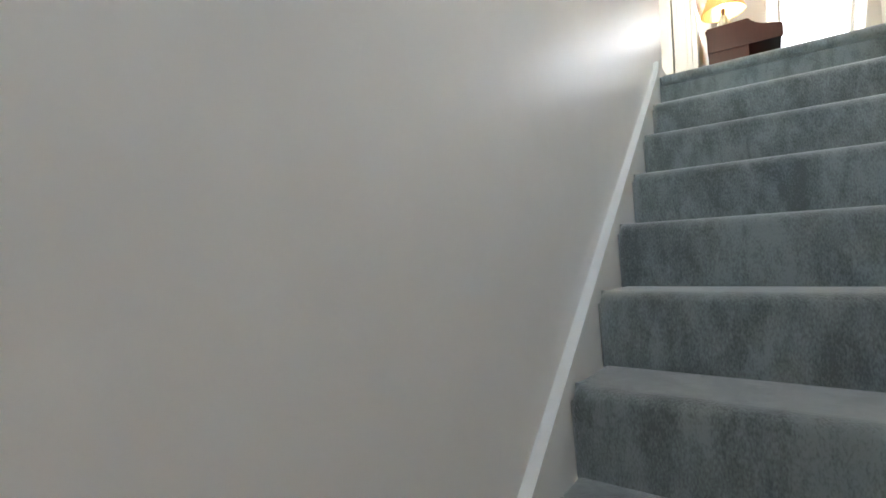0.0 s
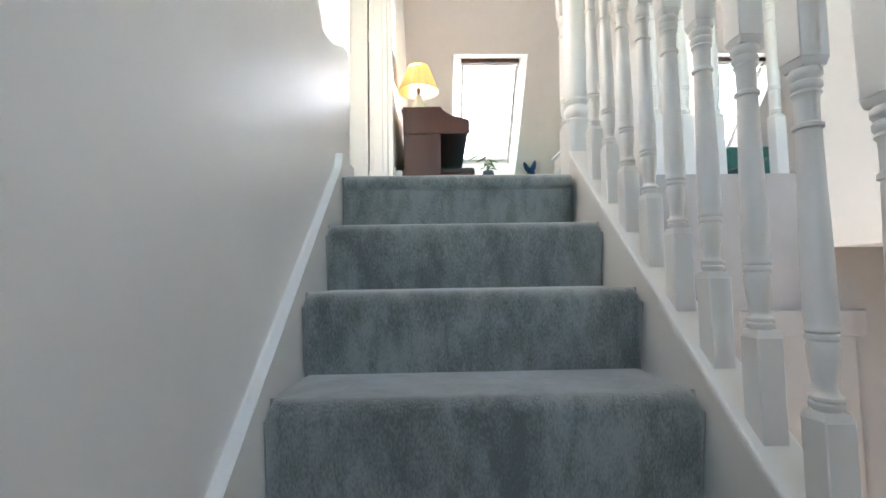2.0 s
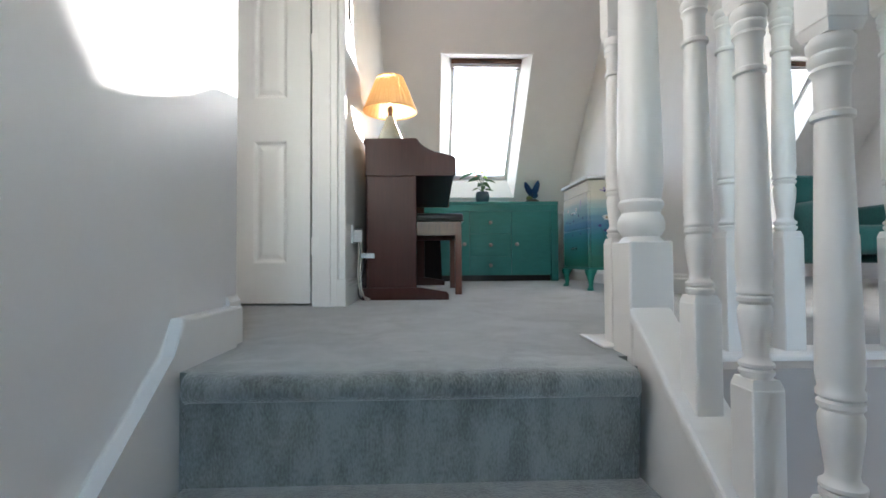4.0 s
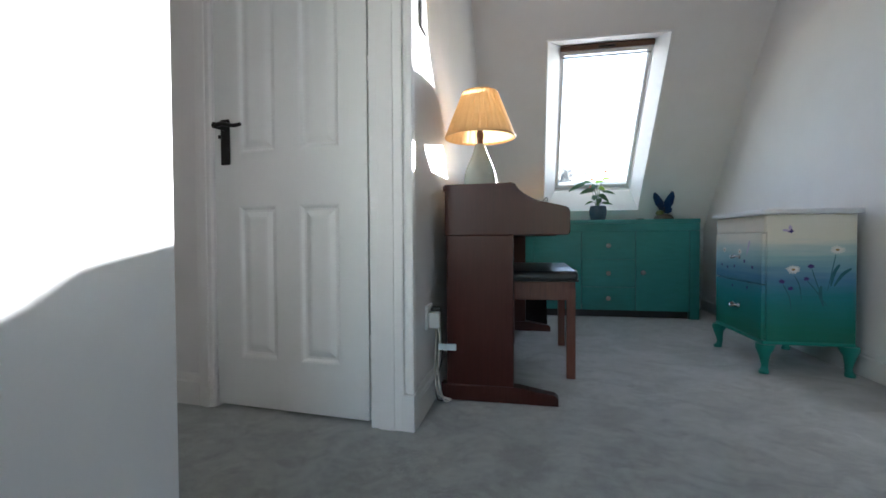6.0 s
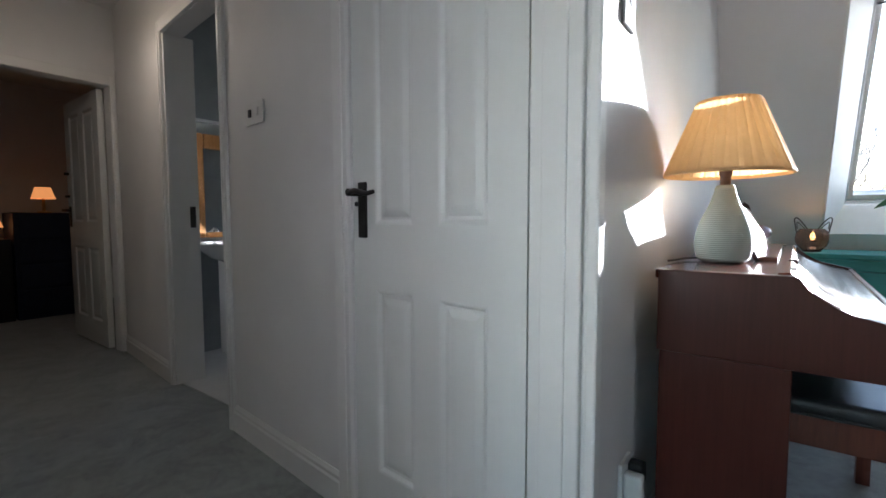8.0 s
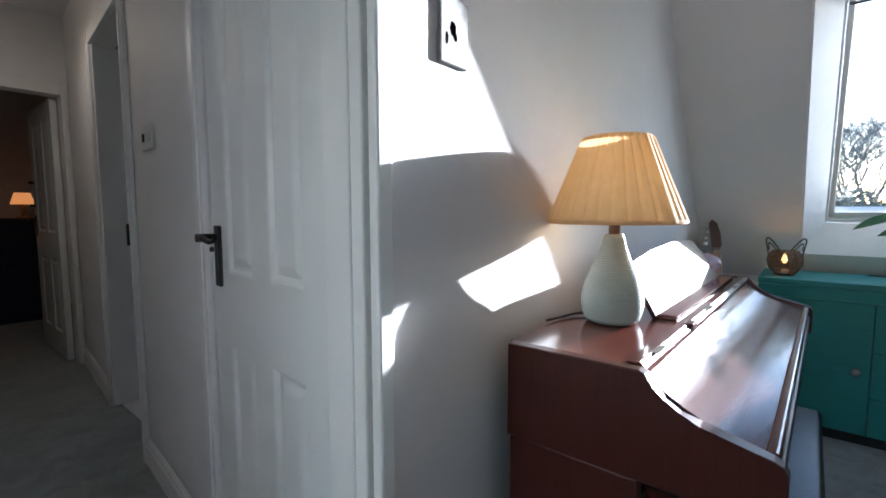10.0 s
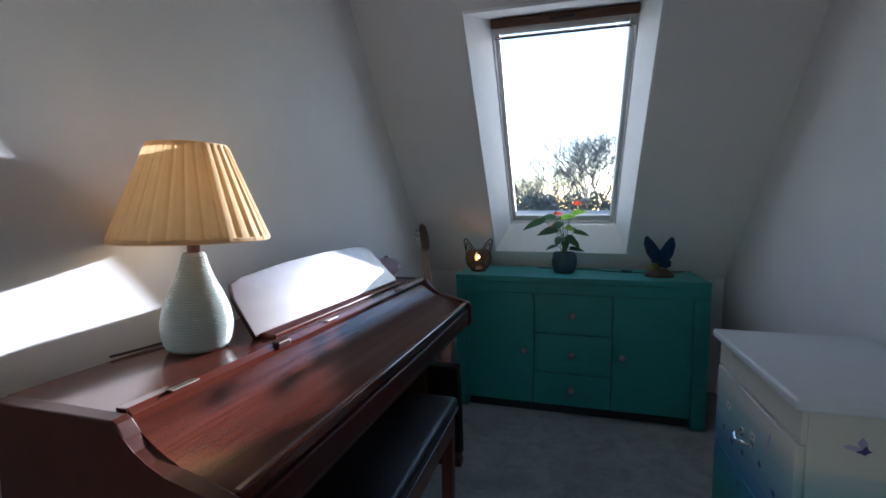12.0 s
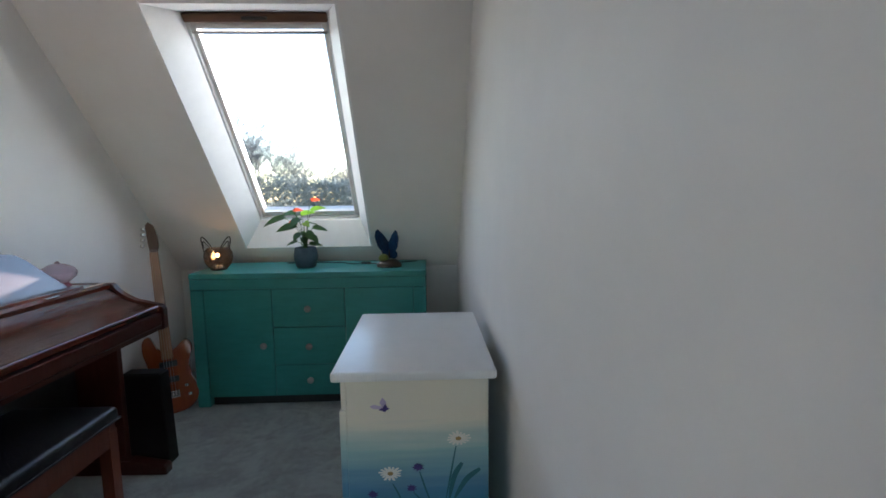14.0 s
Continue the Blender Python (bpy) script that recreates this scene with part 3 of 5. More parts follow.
# ---- skirtings and casings ----
def skirting(name, p, q, side, h=0.115, t=0.016):
    """Moulded skirting board along the floor from p to q; side: the room's side, +1 to the left of the way."""
    p, q = Vector((*p, 0)), Vector((*q, 0))
    d = (q - p).normalized()
    n = Vector((-d.y, d.x, 0)) * side
    pr = [(0, 0), (t, 0), (t, h - 0.030), (t - 0.005, h - 0.024), (t - 0.005, h - 0.012), (t - 0.011, h - 0.004), (t - 0.012, h), (0, h)]
    bm = bmesh.new()
    va = [bm.verts.new(p + n * a + Vector((0, 0, b))) for a, b in pr]
    vb = [bm.verts.new(q + n * a + Vector((0, 0, b))) for a, b in pr]
    bm.faces.new(va), bm.faces.new(vb)
    for i in range(len(pr)):
        j = (i + 1) % len(pr)
        bm.faces.new((va[i], va[j], vb[j], vb[i]))
    return structure("baseboard", bm, GLOSS, "white moulded skirting board", "skirting")


DW = lambda s, y=0.0: (DOORWALL @ Vector((-s, y, 0))).to_2d()
skirting("baseboard", (XP, 1.18), (XP, KNEE), -1)
skirting("baseboard", (XR, OY1 + 0.062), (XR, KNEE), 1)
skirting("baseboard", DW(0.842), DW(B0 - 0.01), 1)
skirting("baseboard", DW(B1 + 0.01), DW(3.49), 1)
skirting("baseboard", (XL, 0.262), (XL, YW), -1, h=0.115)
skirting("baseboard", (XL, YW), (WX + 0.01, YW), -1)
skirting("baseboard", (XR, 0.10), (XR, OY0 - 0.07), 1)


def casing(to, w0, w1, h, width0, width1, t=0.018):
    """A moulded architrave round an opening from w0 to w1 (along local x), in the local plane y = 0, facing -y."""
    tr = thing("door_trim", "white moulded architrave", "door frame", kind="structure")
    for a, b, z0, z1 in ((w0 - width0, w0, 0, h + 0.065), (w1, w1 + width1, 0, h + 0.065), (w0, w1, h, h + 0.065)):
        bm = box((a, -t, z0), (b, 0.0, z1), 0.004, 2)
        if b - a < 0.2:
            m = (a + b) / 2
            box((m - (b - a) * 0.24, -t - 0.005, z0), (m + (b - a) * 0.24, -t + 0.004, z1 - 0.012), 0.003, 2, bm)
        bm.transform(to)
        part("trim", bm, GLOSS, tr)
    return tr


casing(DOORWALL, -D1, -D0, DH, 0.068, 0.115)
casing(DOORWALL, -B1, -B0, BH, 0.05, 0.05)
casing(Matrix.Translation((WX, 0, 0)) @ Matrix.Rotation(radians(90), 4, "Z"), 0.72, WJ, WH, 0.07, 0.036)
casing(Matrix.Translation((XR, 0, 0)) @ Matrix.Rotation(radians(-90), 4, "Z"), -OY1, -OY0, OH, 0.060, 0.060)
# corner bead of the door wall
structure("trim", doorwall_box(-0.012, 0.012, -0.012, 0.02, 0.12, CEILING, 0.005), GLOSS, "white rounded corner bead", "trim")
structure("trim", doorwall_box(-0.016, 0.024, -0.018, 0.03, 0.0, 0.12, 0.004), GLOSS, "white corner block of the skirting", "trim")


def panel_door(name, w, h, label, mat=DOORPAINT, t=0.038):
    """A four-panel moulded door in the plane y = 0 (facing -y), x from 0 to w, with raised-and-fielded panels."""
    d = thing(name, label, "door", kind="structure")
    st, mid, rail_lo, lock, top = 0.105, 0.095, 0.185, 0.20, 0.11
    pw = (w - 2 * st - mid) / 2
    z1, z2, z3 = rail_lo, 0.735, 0.925
    bm = bmesh.new()
    for a, b in ((0, st), (st + pw, st + pw + mid), (w - st, w)):
        box((a, 0, 0.008), (b, t, h), 0.0, 1, bm)
    for c, e in ((0.008, z1), (z2, z3), (h - top, h)):
        for a in (st, st + pw + mid):
            box((a, 0, c), (a + pw, t, e), 0.0, 1, bm)
    part("door_leaf", bm, mat, d)
    for a in (st, st + pw + mid):
        for c, e in ((z1, z2), (z3, h - top)):
            pb = bmesh.new()
            rings = []
            for inset, y in ((0, 0.0), (0.006, 0.002), (0.014, 0.010), (0.022, 0.011), (0.040, 0.004), (0.048, 0.003)):
                rings.append([pb.verts.new(v) for v in ((a + inset, y, c + inset), (a + pw - inset, y, c + inset), (a + pw - inset, y, e - inset), (a + inset, y, e - inset))])
            for p, q in zip(rings, rings[1:]):
                for i in range(4):
                    pb.faces.new((p[i], p[(i + 1) % 4], q[(i + 1) % 4], q[i]))
            pb.faces.new(rings[-1])
            part("door_panel", pb, mat, d)
    return d


def lever_handle(parent, x, z, towards, y=0.0):
    """Black lever handle on a long plate, in a door's own frame; towards: which way the lever points."""
    h = part("door_handle", box((x - 0.019, y - 0.009, z - 0.115), (x + 0.019, y, z + 0.050), 0.004, 2), BLACK, parent, "black lever handle on a long plate")
    bm = lathe([(0.011, 0), (0.011, 0.05), (0.0, 0.052)], n=12)
    bm.transform(Matrix.Translation((x, y - 0.008, z + 0.018)) @ Matrix.Rotation(radians(90), 4, "X"))
    part("spindle", bm, BLACK, h, smooth=True)
    part("lever", tube(curve([(x, y - 0.050, z + 0.018), (x + 0.03 * towards, y - 0.054, z + 0.021), (x + 0.075 * towards, y - 0.052, z + 0.012), (x + 0.105 * towards, y - 0.048, z + 0.016)]), 0.009, 10, taper=0.006), BLACK, h, smooth=True)
    part("keyhole_knob", lathe([(0.0, 0), (0.006, 0.002), (0.006, 0.012), (0.0, 0.016)], (x - 0.014 * towards, y - 0.016, z - 0.022), 10), BLACK, h, smooth=True)
    return h


door = panel_door("door_1", D1 - D0 - 0.019, 1.98, "closed white four-panel door with black lever handle")
door.matrix_world = DOORWALL @ Matrix.Translation((-D1 + 0.003, 0.004, 0.004))
lever_handle(door, 0.052, 1.0, 1.0)
for z in (0.22, 1.13, 1.72):
    part("hinge", lathe([(0.006, 0), (0.006, 0.075), (0.004, 0.08)], (D1 - D0 - 0.007, -0.005, z), 10), GLOSS, door, "small painted hinge", smooth=True)
structure("wall_cupboard_back", doorwall_box(D0 - 0.05, D1 + 0.05, 0.5, 0.52, 0, DH + 0.1), WALL, "back of the cupboard", "wall")


# ---- balustrade ----
def baluster_mesh(base, length, top, half=0.0222, r=0.0205):
    """A turned baluster: square block, turned shaft with rings, square block; z = 0 at its foot."""
    bm = bmesh.new()
    box((-half, -half, -0.04), (half, half, base - 0.012), 0.0015, 1, bm)
    a = lathe([(half * 1.38, 0.0), (half * 1.15, 0.012)], (0, 0, base - 0.012), 4)
    a.transform(Matrix.Rotation(radians(45), 4, "Z"))
    tmp = bpy.data.meshes.new("tmp")
    a.to_mesh(tmp)
    a.free()
    bm.from_mesh(tmp)
    L = length
    pr = [(0.0160, 0), (0.0195, 0.006), (0.0195, 0.010), (0.0160, 0.0125), (0.0195, 0.016), (0.0195, 0.020), (0.0150, 0.024),
          (0.0135, 0.030), (0.0150, 0.045), (0.0185, 0.075), (0.0190, 0.090), (0.0165, 0.098), (0.0195, 0.102), (0.0195, 0.107), (0.0165, 0.1095), (0.0200, 0.113), (0.0200, 0.118), (0.0180, 0.122),
          (0.0200, 0.135), (0.0195, 0.190), (0.0152, L - 0.097), (0.0145, L - 0.092), (0.0185, L - 0.090), (0.0185, L - 0.084), (0.0145, L - 0.081), (0.0150, L - 0.050), (0.0155, L - 0.042),
          (0.0185, L - 0.038), (0.0160, L - 0.033), (0.0195, L - 0.028), (0.0195, L - 0.022), (0.0165, L - 0.018), (0.0205, L - 0.012), (0.0205, L - 0.005), (0.0175, L)]
    k = r / 0.019
    lathe([(q * k, z) for q, z in pr], (0, 0, base), 20, bm)
    b = lathe([(half * 1.15, 0.0), (half * 1.38, 0.012)], (0, 0, base + L), 4)
    b.transform(Matrix.Rotation(radians(45), 4, "Z"))
    b.to_mesh(tmp)
    b.free()
    bm.from_mesh(tmp)
    bpy.data.meshes.remove(tmp)
    box((-half, -half, base + L + 0.012), (half, half, top), 0.0015, 1, bm)
    return bm


balustrade = thing("balustrade", "white painted stair balustrade with turned balusters", "balustrade")
BX = 0.452
first = part("baluster", baluster_mesh(0.170, 0.500, 0.93), GLOSS, balustrade, smooth=True)
y0 = -0.100
first.location = (BX, y0, slope * y0 + 0.052)
for j in range(1, 23):
    y = y0 - 0.1235 * j
    ob = first.copy()
    scene.collection.objects.link(ob)
    ob.location = (BX, y, slope * y + 0.052)
part("handrail", prism([(BX - 0.030, 0), (BX + 0.030, 0), (BX + 0.034, 0.03), (BX + 0.022, 0.055), (BX - 0.022, 0.055), (BX - 0.034, 0.03)], "y", -3.1, 0.0, 0.003), GLOSS, balustrade)
rail = balustrade.children[-1]
for v in rail.data.vertices:
    v.co.z += slope * v.co.y + 0.052 + 0.915
guard = thing("landing_guard", "white painted guard rail with turned balusters on the landing edge", "balustrade")
g0 = part("baluster", baluster_mesh(0.236, 0.473, 0.93), GLOSS, guard, smooth=True)
g0.location = (0.650, 0.115, 0.02)
for j in range(1, 7):
    ob = g0.copy()
    scene.collection.objects.link(ob)
    ob.location = (0.650 + 0.122 * j, 0.115, 0.02)
ob = g0.copy()
scene.collection.objects.link(ob)
ob.location = (0.454, 0.226, 0.012)
part("base_rail", box((0.51, 0.072, 0.0), (XR, 0.158, 0.008), 0.005), GLOSS, guard)
part("base_rail", box((0.40, 0.172, 0.0), (0.50, 0.34, 0.008), 0.005), GLOSS, guard)
part("nosing", box((0.512, 0.060, -0.030), (XR, 0.12, 0.006), 0.008, 3), GLOSS, guard)
part("handrail", box((0.51, 0.085, 0.945), (XR, 0.145, 1.0), 0.014, 3), GLOSS, guard)
part("handrail", box((0.418, 0.17, 0.945), (0.478, 0.33, 1.0), 0.014, 3), GLOSS, guard)


def newel_post(x, y, low, label):
    n = thing("newel_post", label, "newel post")
    h = 0.045
    bm = box((-h, -h, low), (h, h, 0.236), 0.003, 1)
    part("lower_block", bm, GLOSS, n)
    pr = [(0.044, 0.236), (0.036, 0.246), (0.040, 0.250), (0.0465, 0.262), (0.0475, 0.274), (0.044, 0.286), (0.038, 0.296), (0.040, 0.302), (0.0455, 0.310), (0.0455, 0.318), (0.040, 0.324), (0.0425, 0.336), (0.0455, 0.36), (0.0455, 0.42), (0.041, 0.62), (0.0375, 0.80),
          (0.036, 0.81), (0.043, 0.818), (0.043, 0.828), (0.036, 0.836), (0.040, 0.846), (0.045, 0.856), (0.038, 0.866), (0.044, 0.876)]
    part("turned_shaft", lathe(pr, n=32), GLOSS, n, smooth=True)
    part("upper_block", box((-h, -h, 0.876), (h, h, 1.06), 0.003, 1), GLOSS, n)
    part("cap", lathe([(0.03, 1.06), (0.05, 1.068), (0.05, 1.078), (0.035, 1.085), (0.045, 1.11), (0.042, 1.14), (0.02, 1.16), (0, 1.163)], n=24), GLOSS, n, smooth=True)
    n.location = (x, y, 0)
    return n


newel_post(0.465, 0.125, -0.42, "white square newel post with a turned shaft")

# ---- hall below, seen between the balusters ----
hall_door = thing("door_3", "door with brown edge below the landing, its shade put into the grey", "door", kind="structure")
# leaf and trim share that darkened grey, for the dim hall
part("door_leaf", box((1.075, -0.012, LOW), (1.40, -0.003, -0.60), 0.002), SHADEWALL, hall_door)
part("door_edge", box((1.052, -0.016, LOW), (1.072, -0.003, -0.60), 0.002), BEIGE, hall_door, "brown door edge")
part("trim", box((0.985, -0.020, LOW), (1.050, -0.003, -0.505), 0.004), SHADEWALL, hall_door)
part("trim", box((1.050, -0.020, -0.60), (1.44, -0.003, -0.505), 0.004), SHADEWALL, hall_door)
side_door = thing("door_4", "white hall door frame with black latch", "door", kind="structure")
part("trim", box((2.575, -1.05, LOW), (2.602, -0.97, -0.55), 0.004), GLOSS, side_door)
part("trim", box((2.575, -1.05, -0.55), (2.602, -0.2, -0.48), 0.004), GLOSS, side_door)
part("latch", box((2.555, -0.90, -1.30), (2.58, -0.86, -1.12), 0.006), BLACK, side_door, "black iron latch")


# ---- piano ----
piano = thing("digital_piano", "dark mahogany upright digital piano with closed lid", "piano")
PY0, PY1 = 1.478, 2.870
cheek = [(-0.306, 0.630), (-0.306, 0.823), (-0.050, 0.825), (-0.040, 0.820), (-0.026, 0.800), (-0.010, 0.782), (0.014, 0.767), (0.044, 0.756), (0.080, 0.748), (0.140, 0.734), (0.152, 0.728), (0.158, 0.715), (0.158, 0.642), (0.155, 0.634), (0.147, 0.630)]
for a, b in ((PY0, PY0 + 0.028), (PY1 - 0.028, PY1)):
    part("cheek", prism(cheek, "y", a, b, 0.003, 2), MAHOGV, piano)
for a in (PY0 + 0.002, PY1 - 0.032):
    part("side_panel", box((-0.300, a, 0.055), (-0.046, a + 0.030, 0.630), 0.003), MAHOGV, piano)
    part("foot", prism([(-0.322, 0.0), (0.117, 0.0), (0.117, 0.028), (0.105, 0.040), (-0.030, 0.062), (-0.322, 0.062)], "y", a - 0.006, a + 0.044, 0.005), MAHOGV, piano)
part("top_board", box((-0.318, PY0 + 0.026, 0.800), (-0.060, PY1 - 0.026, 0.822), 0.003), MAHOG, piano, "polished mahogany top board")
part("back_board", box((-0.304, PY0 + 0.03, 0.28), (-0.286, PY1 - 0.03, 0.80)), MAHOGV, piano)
part("hinge_rail", prism([(-0.078, 0.806), (-0.078, 0.828), (-0.056, 0.830), (-0.046, 0.820), (-0.046, 0.806)], "y", PY0 + 0.03, PY1 - 0.03, 0.002), MAHOG, piano)
lid = [(-0.046, 0.806), (-0.030, 0.790), (-0.010, 0.772), (0.016, 0.758), (0.050, 0.747), (0.085, 0.739), (0.128, 0.730)]
part("keyboard_lid", prism(lid + [(x, z - 0.016) for x, z in reversed(lid)], "y", PY0 + 0.0285, PY1 - 0.0285, 0.001), LIDWOOD, piano, "glossy curved keyboard lid", smooth=True)
part("lid_edge", box((0.126, PY0 + 0.030, 0.706), (0.146, PY1 - 0.030, 0.733), 0.006, 3), MAHOG, piano)
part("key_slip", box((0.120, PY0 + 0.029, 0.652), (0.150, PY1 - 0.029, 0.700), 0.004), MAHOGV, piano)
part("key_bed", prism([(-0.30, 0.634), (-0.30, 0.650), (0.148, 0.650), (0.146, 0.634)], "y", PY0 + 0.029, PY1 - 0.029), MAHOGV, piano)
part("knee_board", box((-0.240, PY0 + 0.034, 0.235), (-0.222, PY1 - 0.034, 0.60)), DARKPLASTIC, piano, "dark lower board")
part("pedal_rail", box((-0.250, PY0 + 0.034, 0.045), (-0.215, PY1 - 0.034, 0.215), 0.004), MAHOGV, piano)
for k in range(3):
    y = 2.10 + 0.075 * k
    part("pedal", box((-0.216, y - 0.012, 0.075), (-0.10, y + 0.012, 0.085), 0.004), BRASS, piano, "brass pedal")
for y in (1.58, 2.06, 2.54):
    part("lid_hinge", box((-0.058, y, 0.8285), (-0.044, y + 0.055, 0.8312), 0.0008), CHROME, piano, "small metal hinge")
part("lid_notch", box((-0.064, 1.850, 0.815), (-0.042, 1.895, 0.8318), 0.003), MAHOGV, piano)
# music rest: leaning board with rounded shoulders
rest = [(1.885, 0.0), (1.870, 0.105), (1.880, 0.140), (1.915, 0.152), (2.10, 0.168), (2.32, 0.177), (2.54, 0.176), (2.610, 0.166), (2.640, 0.140), (2.745, 0.0)]
bm = prism(rest, "x", -0.006, 0.006, 0.002)
bm.transform(Matrix.Translation((-0.135, 0, 0.824)) @ Matrix.Rotation(radians(-26), 4, "Y"))
part("music_rest", bm, RESTWOOD, piano, "polished leaning music rest")
part("book_ledge", box((-0.132, 1.90, 0.822), (-0.088, 2.76, 0.834), 0.003), MAHOG, piano)

# the whole piano stands a little askew, its far end off the wall
swing = Matrix.Translation((-0.306, PY0, 0)) @ Matrix.Rotation(radians(-1.2), 4, "Z") @ Matrix.Translation((0.306, -PY0, 0))
piano.matrix_basis = swing

# stool
stool = thing("piano_stool", "duet piano stool with black vinyl seat and mahogany legs", "stool")
SX0, SX1, SY0, SY1 = -0.115, 0.208, 1.815, 2.470
bm = box((SX0 - 0.012, SY0 - 0.012, 0.425), (SX1 + 0.012, SY1 + 0.012, 0.475), 0.018, 4)
part("seat", bm, VINYL, stool, "padded black vinyl seat", smooth=True)
part("seat_piping", box((SX0 - 0.014, SY0 - 0.014, 0.428), (SX1 + 0.014, SY1 + 0.014, 0.436), 0.003), VINYL, stool)
for a, b, c, d in ((SX0, SY0, SX1, SY0 + 0.022), (SX0, SY1 - 0.022, SX1, SY1), (SX0, SY0 + 0.022, SX0 + 0.022, SY1 - 0.022), (SX1 - 0.022, SY0 + 0.022, SX1, SY1 - 0.022)):
    part("apron", box((a, b, 0.345), (c, d, 0.427), 0.002), STOOLWOOD, stool)
for x in (SX0 + 0.001, SX1 - 0.037):
    for y in (SY0 - 0.002, SY1 - 0.034):
        part("leg", prism([(x, y), (x + 0.038, y), (x + 0.038, y + 0.038), (x, y + 0.038)], "z", 0.0, 0.40, 0.002), STOOLWOOD, stool)


# ---- table lamp ----
lamp = thing("table_lamp", "sage ribbed ceramic table lamp with amber pleated shade, lit", "lamp")
LC = Vector((-0.203, 1.795, 0.8235))
outline = [(0.050, 0), (0.060, 0.004), (0.067, 0.022), (0.0715, 0.048), (0.070, 0.075), (0.063, 0.105), (0.052, 0.135), (0.041, 0.160), (0.032, 0.185), (0.0265, 0.205), (0.0235, 0.222)]
pts = curve([(r, 0, z * 0.94) for r, z in outline], 14)
ribbed = [(0.0, 0.0), (0.050, 0.0), (0.0585, 0.003)]
RIBS, SUB = 36, 6
for k in range(RIBS * SUB + 1):
    z = 0.008 + (0.206 - 0.008) * k / (RIBS * SUB)
    i = max(j for j, p in enumerate(pts) if p.z <= z)
    i = min(i, len(pts) - 2)
    u = (z - pts[i].z) / max(1e-6, pts[i + 1].z - pts[i].z)
    ribbed.append((pts[i].x + (pts[i + 1].x - pts[i].x) * u - 0.0004 + 0.0013 * abs(math.sin(math.pi * k / SUB)), z))
ribbed += [(0.021, 0.212), (0.0, 0.212)]
part("lamp_base", lathe(ribbed, LC, 64), CERAMIC, lamp, "ribbed sage-green ceramic base", smooth=True)
part("lamp_holder", lathe([(0.0, 0.210), (0.013, 0.210), (0.013, 0.236), (0.016, 0.240), (0.016, 0.262), (0.012, 0.266), (0.012, 0.275), (0, 0.276)], LC, 20), BROWN, lamp, smooth=True)
part("light_bulb", lathe([(0.0, 0.276), (0.010, 0.276), (0.012, 0.29), (0.024, 0.315), (0.028, 0.335), (0.022, 0.357), (0, 0.366)], LC, 20), BULBGLOW, lamp, smooth=True)
bm = bmesh.new()
n, PLEATS = 360, 30
rows = []
for k in range(9):
    t = k / 8
    z = 0.242 + 0.196 * t
    rad = 0.153 + (0.075 - 0.153) * t
    ring = []
    for i in range(n):
        a = 2 * math.pi * i / n
        w = 1.5 * (0.5 + 0.5 * math.sin(PLEATS * a + 0.8 * math.sin(PLEATS * a + 0.5) + 0.5 * math.sin(3 * a))) ** 0.7
        ring.append(bm.verts.new(LC + Vector(((rad + 0.0034 * w + 0.0012 * math.sin(9 * a)) * math.cos(a), (rad + 0.0034 * w + 0.0012 * math.sin(9 * a)) * math.sin(a), z))))
    rows.append(ring)
for p, q in zip(rows, rows[1:]):
    for i in range(n):
        bm.faces.new((p[i], p[(i + 1) % n], q[(i + 1) % n], q[i]))
part("lampshade", bm, SHADE, lamp, "amber pleated fabric shade", smooth=True)
for rad, z, h in ((0.1545, 0.238, 0.010), (0.0765, 0.432, 0.009)):
    part("shade_trim", lathe([(rad, z), (rad + 0.002, z + 0.002), (rad + 0.002, z + h - 0.002), (rad, z + h), (rad - 0.003, z + h), (rad - 0.003, z), (rad, z)], LC, 64, caps=False), SHADE, lamp, smooth=True)
part("lamp_cable", tube(curve([LC + Vector((-0.055, 0.03, 0.006)), LC + Vector((-0.09, 0.0, 0.005)), LC + Vector((-0.105, -0.06, 0.004)), LC + Vector((-0.118, -0.11, 0.004))]), 0.003, 8), DARKPLASTIC, lamp, smooth=True)

# glass ornament on the piano
orn = thing("glass_ornament", "round pink swirled glass ornament with red foot", "ornament")
OC = (-0.165, 2.770, 0.8225)
part("foot", lathe([(0.0, 0), (0.036, 0.0), (0.040, 0.008), (0.030, 0.022), (0, 0.024)], OC, 24), REDGLASS, orn, smooth=True)
part("globe", lathe([(0, 0.020), (0.035, 0.024), (0.058, 0.045), (0.062, 0.060), (0.054, 0.078), (0.030, 0.092), (0.010, 0.097), (0.006, 0.104), (0.0, 0.107)], OC, 28), PINKGLASS, orn, smooth=True)

# ---- sideboard ----
sb = thing("sideboard", "teal painted sideboard with two doors and three drawers", "sideboard")
X0, X1, Y0, Y1, H = -0.030, 1.258, 3.445, 3.880, 0.757
part("top", box((X0, Y0, H - 0.030), (X1, Y1, H), 0.004), TEAL, sb)
part("top_rail", box((X0 + 0.002, Y0 + 0.003, 0.668), (X1 - 0.002, Y0 + 0.03, H - 0.031), 0.003), TEAL, sb)
for a in (X0 + 0.002, X1 - 0.072):
    part("post", box((a, Y0 + 0.002, 0), (a + 0.070, Y0 + 0.05, 0.667), 0.004), TEAL, sb)
    part("side_panel", box((a if a < 0.5 else a + 0.045, Y0 + 0.051, 0.0), (a + 0.025 if a < 0.5 else a + 0.070, Y1 - 0.002, H - 0.031)), TEAL, sb)
part("back_panel", box((X0 + 0.03, Y1 - 0.02, 0.04), (X1 - 0.03, Y1 - 0.008, H - 0.031)), TEAL, sb)
